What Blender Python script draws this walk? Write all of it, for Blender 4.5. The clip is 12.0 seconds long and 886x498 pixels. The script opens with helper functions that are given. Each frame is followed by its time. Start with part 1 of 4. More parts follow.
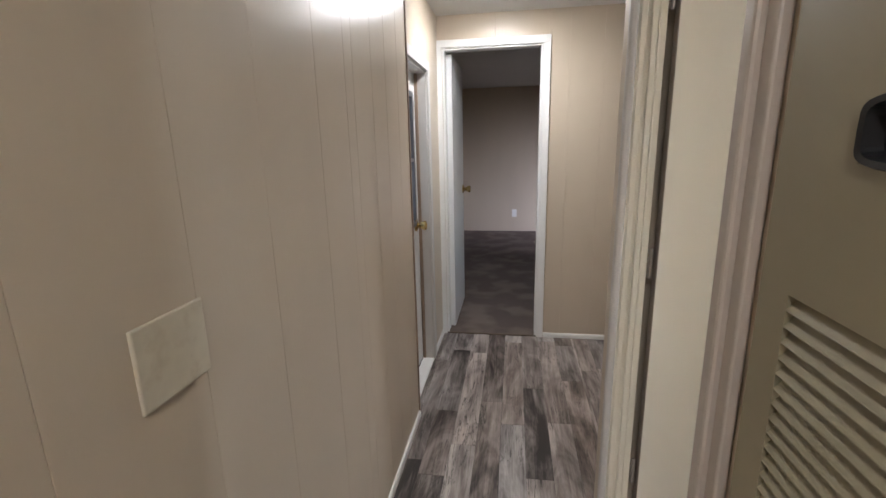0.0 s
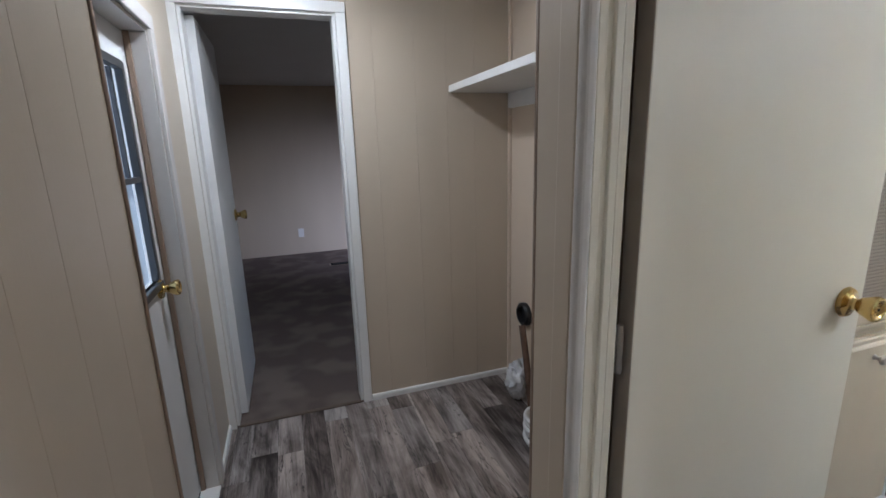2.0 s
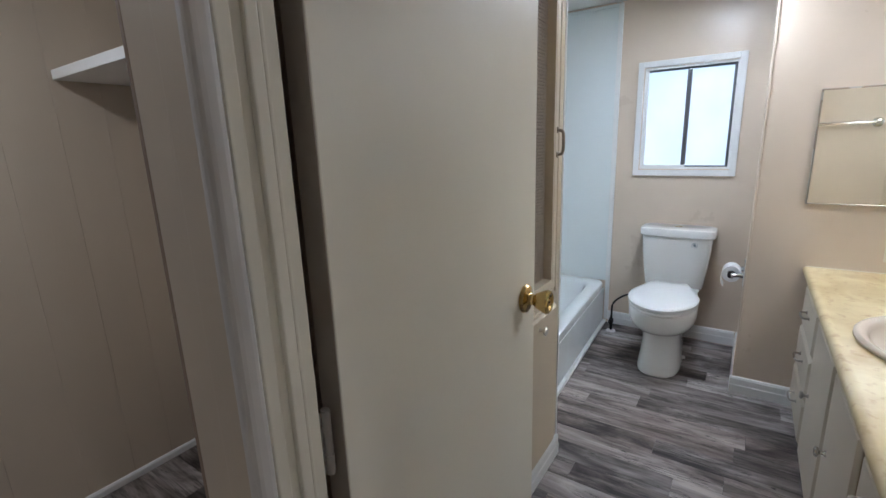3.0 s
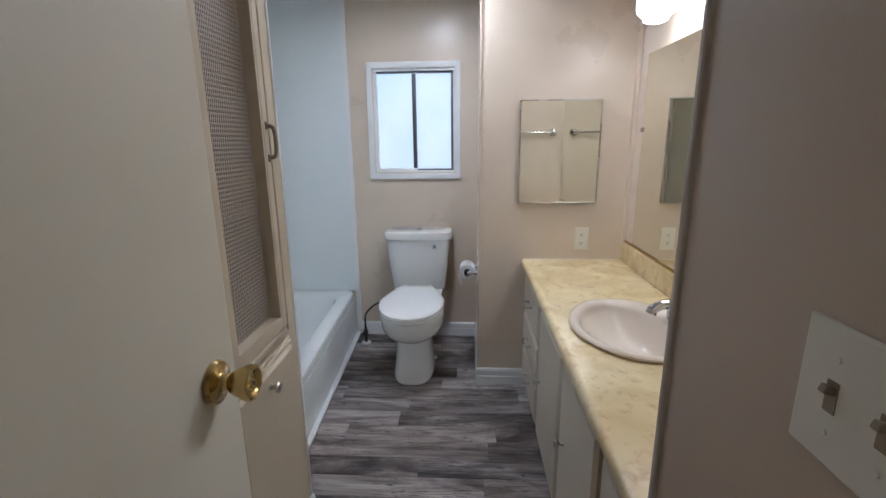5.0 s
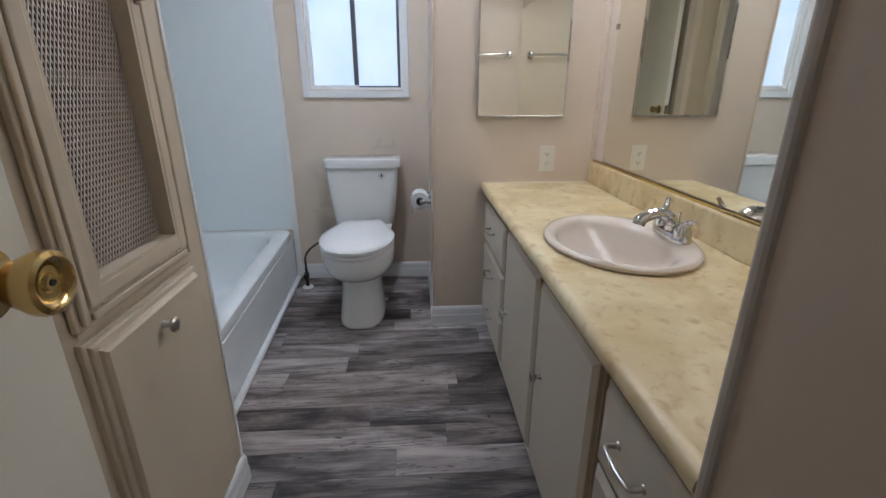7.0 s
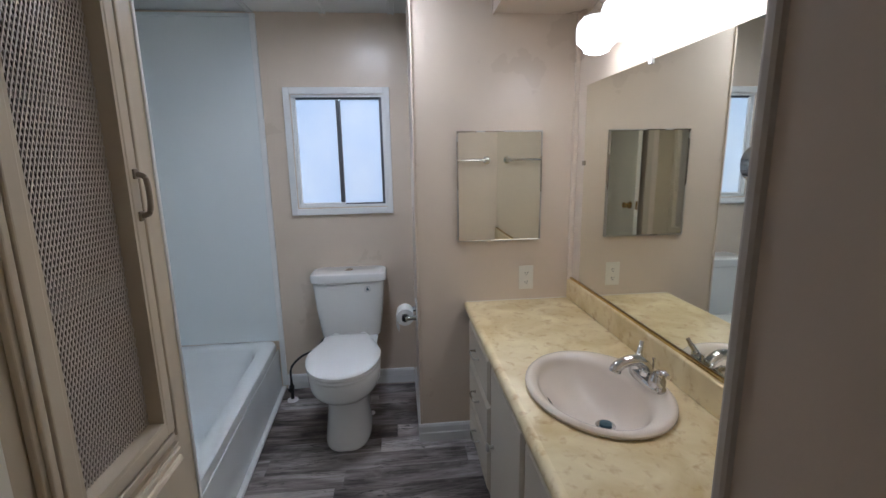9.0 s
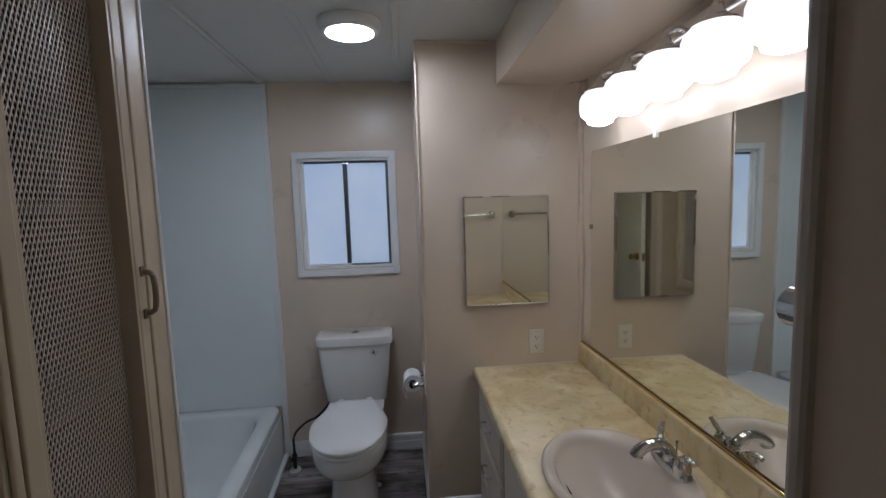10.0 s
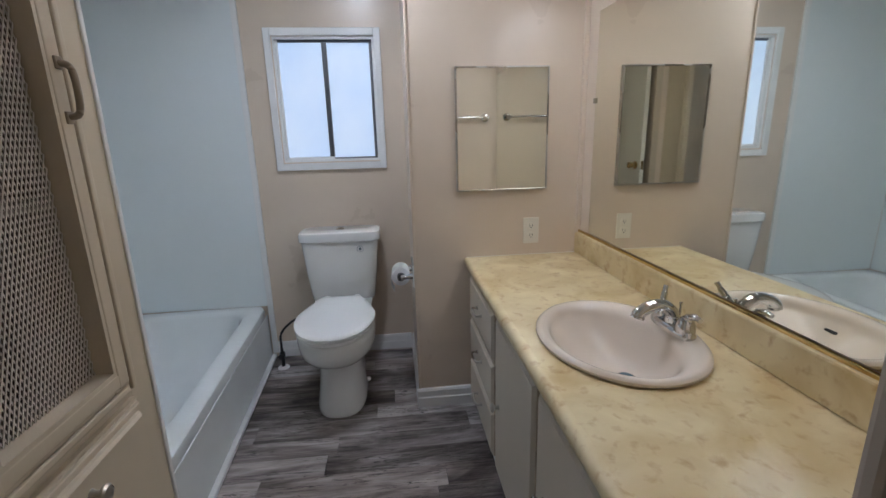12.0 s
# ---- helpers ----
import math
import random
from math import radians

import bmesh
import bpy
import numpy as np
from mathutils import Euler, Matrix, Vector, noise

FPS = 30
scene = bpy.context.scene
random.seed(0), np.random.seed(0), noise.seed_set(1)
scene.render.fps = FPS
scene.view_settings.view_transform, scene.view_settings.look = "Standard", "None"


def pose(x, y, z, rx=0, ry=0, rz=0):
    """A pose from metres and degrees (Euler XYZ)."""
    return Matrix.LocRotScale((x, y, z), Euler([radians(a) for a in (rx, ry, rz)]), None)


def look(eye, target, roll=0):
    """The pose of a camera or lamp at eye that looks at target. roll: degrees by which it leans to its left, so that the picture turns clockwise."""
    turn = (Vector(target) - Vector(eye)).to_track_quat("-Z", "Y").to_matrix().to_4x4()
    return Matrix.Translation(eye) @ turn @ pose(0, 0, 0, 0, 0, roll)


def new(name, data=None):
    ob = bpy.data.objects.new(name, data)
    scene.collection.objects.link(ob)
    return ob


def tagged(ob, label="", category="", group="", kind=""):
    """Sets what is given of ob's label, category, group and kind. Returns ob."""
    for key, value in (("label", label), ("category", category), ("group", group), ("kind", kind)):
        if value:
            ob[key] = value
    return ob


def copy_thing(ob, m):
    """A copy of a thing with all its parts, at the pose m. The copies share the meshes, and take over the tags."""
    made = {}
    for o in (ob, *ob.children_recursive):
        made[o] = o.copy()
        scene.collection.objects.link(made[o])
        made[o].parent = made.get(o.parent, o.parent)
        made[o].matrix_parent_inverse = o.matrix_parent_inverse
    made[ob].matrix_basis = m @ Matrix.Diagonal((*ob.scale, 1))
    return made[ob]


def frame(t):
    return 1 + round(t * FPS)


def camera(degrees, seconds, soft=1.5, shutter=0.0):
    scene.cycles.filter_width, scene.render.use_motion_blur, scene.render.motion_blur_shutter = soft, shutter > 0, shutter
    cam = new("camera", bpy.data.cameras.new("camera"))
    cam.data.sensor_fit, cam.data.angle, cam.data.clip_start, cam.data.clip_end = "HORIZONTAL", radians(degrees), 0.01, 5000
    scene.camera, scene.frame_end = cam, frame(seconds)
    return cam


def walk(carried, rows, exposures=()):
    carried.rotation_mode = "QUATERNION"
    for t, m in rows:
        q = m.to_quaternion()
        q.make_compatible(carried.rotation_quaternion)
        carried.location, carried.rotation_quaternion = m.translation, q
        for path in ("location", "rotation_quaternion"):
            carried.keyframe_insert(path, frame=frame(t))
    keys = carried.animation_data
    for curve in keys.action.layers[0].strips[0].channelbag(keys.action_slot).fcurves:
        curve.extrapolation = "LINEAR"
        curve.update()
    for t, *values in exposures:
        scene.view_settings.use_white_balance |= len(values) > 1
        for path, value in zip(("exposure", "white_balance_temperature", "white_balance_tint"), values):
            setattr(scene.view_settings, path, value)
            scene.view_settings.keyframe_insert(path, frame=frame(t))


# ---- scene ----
# ======== camera and its walk ========
cam = camera(89.3, 12.0)
PATH = [
    (0, (2.132, 3.847, 1.326), (1.824, 5.770, 0.868), -1.3),
    (0.5, (2.118, 4.056, 1.321), (2.039, 6.002, 0.867), -0.8),
    (1, (2.048, 4.248, 1.318), (2.206, 6.191, 0.872), -0.6),
    (1.5, (2.001, 4.421, 1.323), (2.330, 6.345, 0.884), -1.0),
    (2, (2.021, 4.631, 1.316), (2.653, 6.476, 0.871), -1.7),
    (2.5, (2.121, 4.738, 1.305), (3.261, 6.316, 0.849), -2.1),
    (3, (2.220, 4.811, 1.321), (3.824, 5.913, 0.862), -2.0),
    (3.5, (2.287, 4.849, 1.343), (4.153, 5.382, 0.860), -1.4),
    (3.7, (2.323, 4.845, 1.340), (4.213, 5.289, 0.859), -1.2),
    (5.5, (2.638, 4.841, 1.284), (4.572, 4.864, 0.775), -0.7),
    (6, (2.708, 4.843, 1.233), (4.625, 4.795, 0.662), -0.6),
    (6.5, (2.752, 4.860, 1.138), (4.642, 4.758, 0.493), -0.1),
    (6.7, (2.775, 4.867, 1.108), (4.655, 4.751, 0.436), -0.0),
    (8.3, (2.806, 4.856, 1.214), (4.717, 4.654, 0.660), -0.0),
    (8.5, (2.795, 4.851, 1.253), (4.722, 4.657, 0.752), -0.4),
    (9, (2.798, 4.854, 1.369), (4.750, 4.666, 0.979), -1.0),
    (9.5, (2.828, 4.854, 1.446), (4.799, 4.672, 1.160), -1.5),
    (10, (2.836, 4.862, 1.466), (4.817, 4.686, 1.262), -1.8),
    (10.5, (2.836, 4.863, 1.473), (4.819, 4.685, 1.281), -1.9),
    (11, (2.856, 4.855, 1.438), (4.830, 4.680, 1.169), -2.2),
    (11.5, (2.896, 4.856, 1.306), (4.855, 4.675, 0.945), -2.0),
    (12, (2.933, 4.853, 1.222), (4.863, 4.651, 0.739), -1.5),
]
EXPOSURES = [(0, 2.30, 6080, 11), (1, 2.0, 5500, 9), (1.5, 1.74, 5450, 8), (2, 1.76, 5450, 9),
             (2.5, 1.78, 5500, 9), (3, 1.28, 5600, 10), (3.5, 1.06, 5700, 12), (5.5, .93, 5680, 13),
             (6.5, .94, 5660, 13), (8.5, .87, 5660, 13), (9.5, .08, 5650, 14), (10.5, -.22, 5750, 14),
             (11.2, .05, 5700, 13), (12, .6, 5750, 13)]
walk(cam, [(t, look(eye, target, roll)) for t, eye, target, roll in PATH], EXPOSURES)

# ======== world, sun, large lights ========
world = bpy.data.worlds.new("sky")
scene.world = world
world.use_nodes = True
wn = world.node_tree.nodes
sky = wn.new("ShaderNodeTexSky")
sky.sky_type, sky.sun_disc, sky.sun_elevation, sky.sun_rotation = "NISHITA", False, radians(40), radians(200)
world.node_tree.links.new(sky.outputs[0], wn["Background"].inputs[0])
wn["Background"].inputs[1].default_value = 0.12


def lamp(name, kind, energy, colour, m, **settings):
    data = bpy.data.lights.new(name, kind)
    data.energy, data.color = energy, colour
    if kind == "AREA":
        data.shape = "RECTANGLE"
        data.size, data.size_y = settings["size"]
    elif kind == "SUN":
        data.angle = radians(settings["angle"])
    else:
        data.shadow_soft_size = settings["radius"]
    ob = new(name, data)
    ob.matrix_world = m
    return ob


lamp("overcast_sun", "SUN", 0.8, (1.0, 0.97, 0.92), pose(0, 0, 10, 50, 0, 20), angle=12)
# daylight standing in the openings
lamp("bath_window_daylight", "AREA", 36.0, (0.80, 0.90, 1.0), pose(5.50, 5.17, 1.42, 0, 90, 0), size=(0.58, 0.46))
bed_light = lamp("bedroom_window_daylight", "AREA", 2.4, (0.86, 0.84, 1.0), look((4.52, 8.6, 1.0), (2.9, 10.6, 0.1)), size=(0.7, 0.7))
bed_light.data.spread = radians(70)


# ======== materials ========
def nodes_of(name):
    m = bpy.data.materials.new(name)
    m.use_nodes = True
    return m, m.node_tree.nodes, m.node_tree.links, m.node_tree.nodes["Principled BSDF"]


def surface(name, colour, rough=0.5, metal=0.0, vary=0.06, scale=6.0, fine=180.0, bump=0.03, stretch=(1, 1, 1), coat=0.0,
            stain=None, stain_amount=0.0, rough_vary=0.08, emit=0.0):
    """Paint, plastic, metal: a base colour with a broad and a fine variation, a little relief and uneven gloss."""
    m, n, l, p = nodes_of(name)
    geo = n.new("ShaderNodeNewGeometry")
    mapping = n.new("ShaderNodeMapping")
    mapping.inputs["Scale"].default_value = stretch
    l.new(geo.outputs["Position"], mapping.inputs["Vector"])
    broad, grain = n.new("ShaderNodeTexNoise"), n.new("ShaderNodeTexNoise")
    broad.inputs["Scale"].default_value, broad.inputs["Detail"].default_value = scale, 5
    grain.inputs["Scale"].default_value, grain.inputs["Detail"].default_value = fine, 3
    for tex in (broad, grain):
        l.new(mapping.outputs[0], tex.inputs["Vector"])
    ramp = n.new("ShaderNodeMapRange")
    ramp.inputs["From Min"].default_value, ramp.inputs["From Max"].default_value = 0.3, 0.7
    ramp.inputs["To Min"].default_value, ramp.inputs["To Max"].default_value = 1 - vary, 1 + vary
    l.new(broad.outputs[0], ramp.inputs["Value"])
    mul = n.new("ShaderNodeMix")
    mul.data_type, mul.blend_type = "RGBA", "MULTIPLY"
    mul.inputs["Factor"].default_value = 1
    mul.inputs["A"].default_value = (*colour, 1)
    l.new(ramp.outputs[0], mul.inputs["B"])
    out = mul.outputs["Result"]
    if stain:
        spots = n.new("ShaderNodeTexNoise")
        spots.inputs["Scale"].default_value, spots.inputs["Detail"].default_value = scale * 2.3, 8
        l.new(mapping.outputs[0], spots.inputs["Vector"])
        pick = n.new("ShaderNodeMapRange")
        pick.inputs["From Min"].default_value, pick.inputs["From Max"].default_value = 0.52, 0.75
        pick.inputs["To Max"].default_value = stain_amount
        l.new(spots.outputs[0], pick.inputs["Value"])
        mix = n.new("ShaderNodeMix")
        mix.data_type = "RGBA"
        mix.inputs["B"].default_value = (*stain, 1)
        l.new(pick.outputs[0], mix.inputs["Factor"])
        l.new(out, mix.inputs["A"])
        out = mix.outputs["Result"]
    l.new(out, p.inputs["Base Color"])
    gloss = n.new("ShaderNodeMapRange")
    gloss.inputs["To Min"].default_value, gloss.inputs["To Max"].default_value = max(0.02, rough - rough_vary), min(1, rough + rough_vary)
    l.new(broad.outputs[0], gloss.inputs["Value"])
    l.new(gloss.outputs[0], p.inputs["Roughness"])
    p.inputs["Metallic"].default_value = metal
    p.inputs["Coat Weight"].default_value = coat
    if bump:
        b = n.new("ShaderNodeBump")
        b.inputs["Strength"].default_value, b.inputs["Distance"].default_value = bump, 0.004
        add = n.new("ShaderNodeMath")
        l.new(broad.outputs[0], add.inputs[0])
        l.new(grain.outputs[0], add.inputs[1])
        l.new(add.outputs[0], b.inputs["Height"])
        l.new(b.outputs[0], p.inputs["Normal"])
    if emit:
        p.inputs["Emission Color"].default_value = (*colour, 1)
        p.inputs["Emission Strength"].default_value = emit
    return m


def plank_vinyl(name):
    """Printed vinyl planks: grey-brown weathered wood, grain along y, each plank its own tone."""
    m, n, l, p = nodes_of(name)
    info, geo = n.new("ShaderNodeObjectInfo"), n.new("ShaderNodeNewGeometry")
    shift = n.new("ShaderNodeMath")
    shift.operation = "MULTIPLY"
    shift.inputs[1].default_value = 37.0
    l.new(info.outputs["Random"], shift.inputs[0])
    off = n.new("ShaderNodeVectorMath")
    l.new(geo.outputs["Position"], off.inputs[0])
    l.new(shift.outputs[0], off.inputs[1])

    def grain(scale, stretch, detail, distort):
        mp = n.new("ShaderNodeMapping")
        mp.inputs["Scale"].default_value = stretch
        l.new(off.outputs[0], mp.inputs["Vector"])
        t = n.new("ShaderNodeTexNoise")
        t.inputs["Scale"].default_value, t.inputs["Detail"].default_value, t.inputs["Distortion"].default_value = scale, detail, distort
        t.inputs["Roughness"].default_value = 0.62
        l.new(mp.outputs[0], t.inputs["Vector"])
        return t.outputs[0]

    streak = grain(15, (1, 0.10, 1), 9, 1.4)
    blotch = grain(6.5, (1, 0.30, 1), 7, 1.0)
    vein = grain(30, (1, 0.075, 1), 4, 1.2)
    where = grain(11, (1, 0.22, 1), 3, 0.4)
    spot = grain(34, (1, 0.45, 1), 3, 0.2)
    fine = grain(160, (1, 0.03, 1), 3, 0.3)
    ramp = n.new("ShaderNodeValToRGB")
    r = ramp.color_ramp
    r.elements[0].position, r.elements[0].color = 0.38, (0.030, 0.024, 0.022, 1)
    r.elements[1].position, r.elements[1].color = 0.64, (0.54, 0.51, 0.50, 1)
    for pos, c in ((0.44, (0.120, 0.103, 0.097)), (0.53, (0.295, 0.271, 0.263))):
        r.elements.new(pos).color = (*c, 1)
    mix1 = n.new("ShaderNodeMix")
    mix1.inputs["Factor"].default_value = 0.60
    l.new(streak, mix1.inputs["A"])
    l.new(blotch, mix1.inputs["B"])
    mix2 = n.new("ShaderNodeMix")
    mix2.inputs["Factor"].default_value = 0.12
    l.new(mix1.outputs["Result"], mix2.inputs["A"])
    l.new(fine, mix2.inputs["B"])
    tone = n.new("ShaderNodeMapRange")
    tone.inputs["To Min"].default_value, tone.inputs["To Max"].default_value = -0.070, 0.082
    l.new(info.outputs["Random"], tone.inputs["Value"])
    add = n.new("ShaderNodeMath")
    l.new(mix2.outputs["Result"], add.inputs[0])
    l.new(tone.outputs[0], add.inputs[1])
    l.new(add.outputs[0], ramp.inputs["Fac"])
    hue = n.new("ShaderNodeMix")
    hue.data_type, hue.blend_type = "RGBA", "MULTIPLY"
    hue.inputs["B"].default_value = (1.0, 0.90, 0.83, 1)
    pick = n.new("ShaderNodeMath")
    pick.operation = "FRACT"
    l.new(shift.outputs[0], pick.inputs[0])
    l.new(pick.outputs[0], hue.inputs["Factor"])
    l.new(ramp.outputs[0], hue.inputs["A"])

    def band(value, lo, hi):
        t = n.new("ShaderNodeMapRange")
        t.inputs["From Min"].default_value, t.inputs["From Max"].default_value = lo, hi
        l.new(value, t.inputs["Value"])
        return t.outputs[0]

    def calc(op, a, b):
        t = n.new("ShaderNodeMath")
        t.operation = op
        for s, v in ((0, a), (1, b)):
            if isinstance(v, float):
                t.inputs[s].default_value = v
            else:
                l.new(v, t.inputs[s])
        return t.outputs[0]

    # printed cracks: thin dark lines along the grain, in clusters; and small knots
    ridge = calc("ABSOLUTE", calc("SUBTRACT", vein, 0.5), 0.0)
    crack = calc("MULTIPLY", band(ridge, 0.022, 0.004), band(where, 0.46, 0.54))
    knot = band(spot, 0.69, 0.74)
    dark = calc("MULTIPLY", calc("MAXIMUM", crack, knot), 0.85)
    split = n.new("ShaderNodeMix")
    split.data_type = "RGBA"
    split.inputs["B"].default_value = (0.022, 0.019, 0.018, 1)
    l.new(dark, split.inputs["Factor"])
    l.new(hue.outputs["Result"], split.inputs["A"])
    l.new(split.outputs["Result"], p.inputs["Base Color"])
    p.inputs["Roughness"].default_value = 0.42
    b = n.new("ShaderNodeBump")
    b.inputs["Strength"].default_value, b.inputs["Distance"].default_value = 0.12, 0.003
    l.new(mix2.outputs["Result"], b.inputs["Height"])
    l.new(b.outputs[0], p.inputs["Normal"])
    return m


def laminate(name):
    """Yellow marbled counter laminate with rusty flecks."""
    m, n, l, p = nodes_of(name)
    geo = n.new("ShaderNodeNewGeometry")
    big, small = n.new("ShaderNodeTexNoise"), n.new("ShaderNodeTexNoise")
    big.inputs["Scale"].default_value, big.inputs["Detail"].default_value, big.inputs["Distortion"].default_value = 5.5, 6, 0.8
    small.inputs["Scale"].default_value, small.inputs["Detail"].default_value, small.inputs["Distortion"].default_value = 32, 8, 0.3
    for t in (big, small):
        l.new(geo.outputs["Position"], t.inputs["Vector"])
    base = n.new("ShaderNodeValToRGB")
    base.color_ramp.elements[0].position, base.color_ramp.elements[0].color = 0.33, (0.58, 0.43, 0.20, 1)
    base.color_ramp.elements[1].position, base.color_ramp.elements[1].color = 0.66, (0.78, 0.66, 0.41, 1)
    l.new(big.outputs[0], base.inputs[0])
    fleck = n.new("ShaderNodeMapRange")
    fleck.inputs["From Min"].default_value, fleck.inputs["From Max"].default_value = 0.55, 0.74
    fleck.inputs["To Max"].default_value = 0.6
    l.new(small.outputs[0], fleck.inputs["Value"])
    mix = n.new("ShaderNodeMix")
    mix.data_type = "RGBA"
    mix.inputs["B"].default_value = (0.40, 0.20, 0.055, 1)
    l.new(fleck.outputs[0], mix.inputs["Factor"])
    l.new(base.outputs[0], mix.inputs["A"])
    l.new(mix.outputs["Result"], p.inputs["Base Color"])
    p.inputs["Roughness"].default_value = 0.28
    return m


def carpet_material(name):
    m, n, l, p = nodes_of(name)
    geo = n.new("ShaderNodeNewGeometry")
    lay, pile = n.new("ShaderNodeTexVoronoi"), n.new("ShaderNodeTexNoise")
    lay.inputs["Scale"].default_value, pile.inputs["Scale"].default_value = 3.6, 260
    soft = n.new("ShaderNodeTexNoise")
    soft.inputs["Scale"].default_value, soft.inputs["Detail"].default_value = 4.6, 1.5
    for t in (lay, pile, soft):
        l.new(geo.outputs["Position"], t.inputs["Vector"])
    lighter = n.new("ShaderNodeMapRange")
    lighter.inputs["From Min"].default_value, lighter.inputs["From Max"].default_value = 0.45, 0.62
    l.new(soft.outputs[0], lighter.inputs["Value"])
    mix = n.new("ShaderNodeMix")
    mix.data_type = "RGBA"
    mix.inputs["A"].default_value, mix.inputs["B"].default_value = (0.132, 0.102, 0.090, 1), (0.198, 0.160, 0.137, 1)
    l.new(lighter.outputs[0], mix.inputs["Factor"])
    l.new(mix.outputs["Result"], p.inputs["Base Color"])
    p.inputs["Roughness"].default_value = 0.95
    b = n.new("ShaderNodeBump")
    b.inputs["Strength"].default_value, b.inputs["Distance"].default_value = 0.7, 0.006
    l.new(pile.outputs[0], b.inputs["Height"])
    l.new(b.outputs[0], p.inputs["Normal"])
    return m


def frosted(name, strength):
    """Obscure window glass with daylight behind it."""
    m, n, l, p = nodes_of(name)
    geo, t = n.new("ShaderNodeNewGeometry"), n.new("ShaderNodeTexNoise")
    t.inputs["Scale"].default_value, t.inputs["Detail"].default_value = 3.2, 4
    l.new(geo.outputs["Position"], t.inputs["Vector"])
    ramp = n.new("ShaderNodeValToRGB")
    ramp.color_ramp.elements[0].position, ramp.color_ramp.elements[0].color = 0.3, (0.50, 0.68, 0.95, 1)
    ramp.color_ramp.elements[1].position, ramp.color_ramp.elements[1].color = 0.7, (0.74, 0.86, 1.0, 1)
    l.new(t.outputs[0], ramp.inputs[0])
    l.new(ramp.outputs[0], p.inputs["Emission Color"])
    p.inputs["Emission Strength"].default_value = strength
    p.inputs["Base Color"].default_value = (0.5, 0.55, 0.6, 1)
    p.inputs["Roughness"].default_value = 0.25
    return m


def opal_glass(name, colour, side, foot):
    """A lit opal shade whose bulb points down: brightest at the foot, duller up the sides."""
    m, n, l, p = nodes_of(name)
    tex = n.new("ShaderNodeTexCoord")
    split, power = n.new("ShaderNodeSeparateXYZ"), n.new("ShaderNodeMapRange")
    l.new(tex.outputs["Generated"], split.inputs[0])
    l.new(split.outputs["Z"], power.inputs["Value"])
    power.inputs["From Min"].default_value, power.inputs["From Max"].default_value = 0.20, 0.36
    power.inputs["To Min"].default_value, power.inputs["To Max"].default_value = foot, side
    l.new(power.outputs[0], p.inputs["Emission Strength"])
    p.inputs["Emission Color"].default_value = (*colour, 1)
    p.inputs["Base Color"].default_value = (0.85, 0.84, 0.82, 1)
    p.inputs["Roughness"].default_value = 0.2
    return m


M_PANEL = surface("beige_panel_paint", (0.56, 0.48, 0.38), 0.33, vary=0.045, scale=3.0, bump=0.05, stretch=(1, 1, 0.25))
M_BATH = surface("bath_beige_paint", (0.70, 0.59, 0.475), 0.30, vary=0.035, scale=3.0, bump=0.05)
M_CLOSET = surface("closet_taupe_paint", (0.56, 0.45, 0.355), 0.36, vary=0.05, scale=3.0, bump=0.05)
M_CEIL = surface("ceiling_white", (0.66, 0.66, 0.64), 0.55, vary=0.03, scale=4.0, bump=0.15)
M_TRIM = surface("white_trim_paint", (0.82, 0.82, 0.81), 0.38, vary=0.03)
M_TRIM_GREY = surface("grey_white_trim_paint", (0.60, 0.58, 0.56), 0.40, vary=0.04)
M_TAUPE = surface("taupe_casing_paint", (0.50, 0.44, 0.39), 0.40, vary=0.06, stretch=(1, 1, 0.2))
M_EDGE = surface("dark_door_edge", (0.36, 0.31, 0.26), 0.55, vary=0.10)
M_BROWN = surface("brown_edge_trim", (0.30, 0.22, 0.165), 0.45, vary=0.08)
M_DOOR = surface("cream_door_paint", (0.84, 0.80, 0.69), 0.42, vary=0.03, scale=2.5, stretch=(1, 1, 0.3))
M_BDOOR = surface("white_door_paint", (0.74, 0.75, 0.76), 0.45, vary=0.03)
M_CAB = surface("cabinet_paint", (0.62, 0.53, 0.395), 0.38, vary=0.04, stretch=(1, 1, 0.3))
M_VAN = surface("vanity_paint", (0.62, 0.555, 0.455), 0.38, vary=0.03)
M_VANEDGE = surface("vanity_brown_edge_shade", (0.46, 0.37, 0.27), 0.42, vary=0.10, scale=30)
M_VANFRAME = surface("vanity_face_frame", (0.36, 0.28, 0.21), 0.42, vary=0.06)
M_FURN = surface("furnace_enamel", (0.29, 0.255, 0.17), 0.45, vary=0.04)
# near-black that also stands in for the shade inside holes, slots and hollows
M_DARK = surface("black_recess_shade", (0.02, 0.019, 0.018), 0.8)
M_BRASS = surface("polished_brass", (0.66, 0.49, 0.21), 0.16, metal=1.0, vary=0.06, bump=0.0)
M_CHROME = surface("chrome", (0.66, 0.66, 0.66), 0.06, metal=1.0, vary=0.02, bump=0.0, rough_vary=0.03)
M_NICKEL = surface("brushed_nickel", (0.55, 0.52, 0.48), 0.28, metal=1.0, vary=0.05, bump=0.0)
M_STEEL = surface("painted_steel_hinge", (0.42, 0.39, 0.35), 0.35, metal=0.4, vary=0.06)
M_BRONZE = surface("dull_bronze", (0.33, 0.27, 0.20), 0.38, metal=0.7, vary=0.08)
M_ALU = surface("grey_aluminium", (0.16, 0.165, 0.175), 0.40, metal=0.8, vary=0.05)
M_MIRROR = surface("mirror_silver", (0.92, 0.93, 0.86), 0.02, metal=1.0, vary=0.0, bump=0.0, rough_vary=0.0)
M_PORC = surface("white_porcelain", (0.83, 0.83, 0.81), 0.10, vary=0.015, bump=0.0, coat=0.4, rough_vary=0.03)
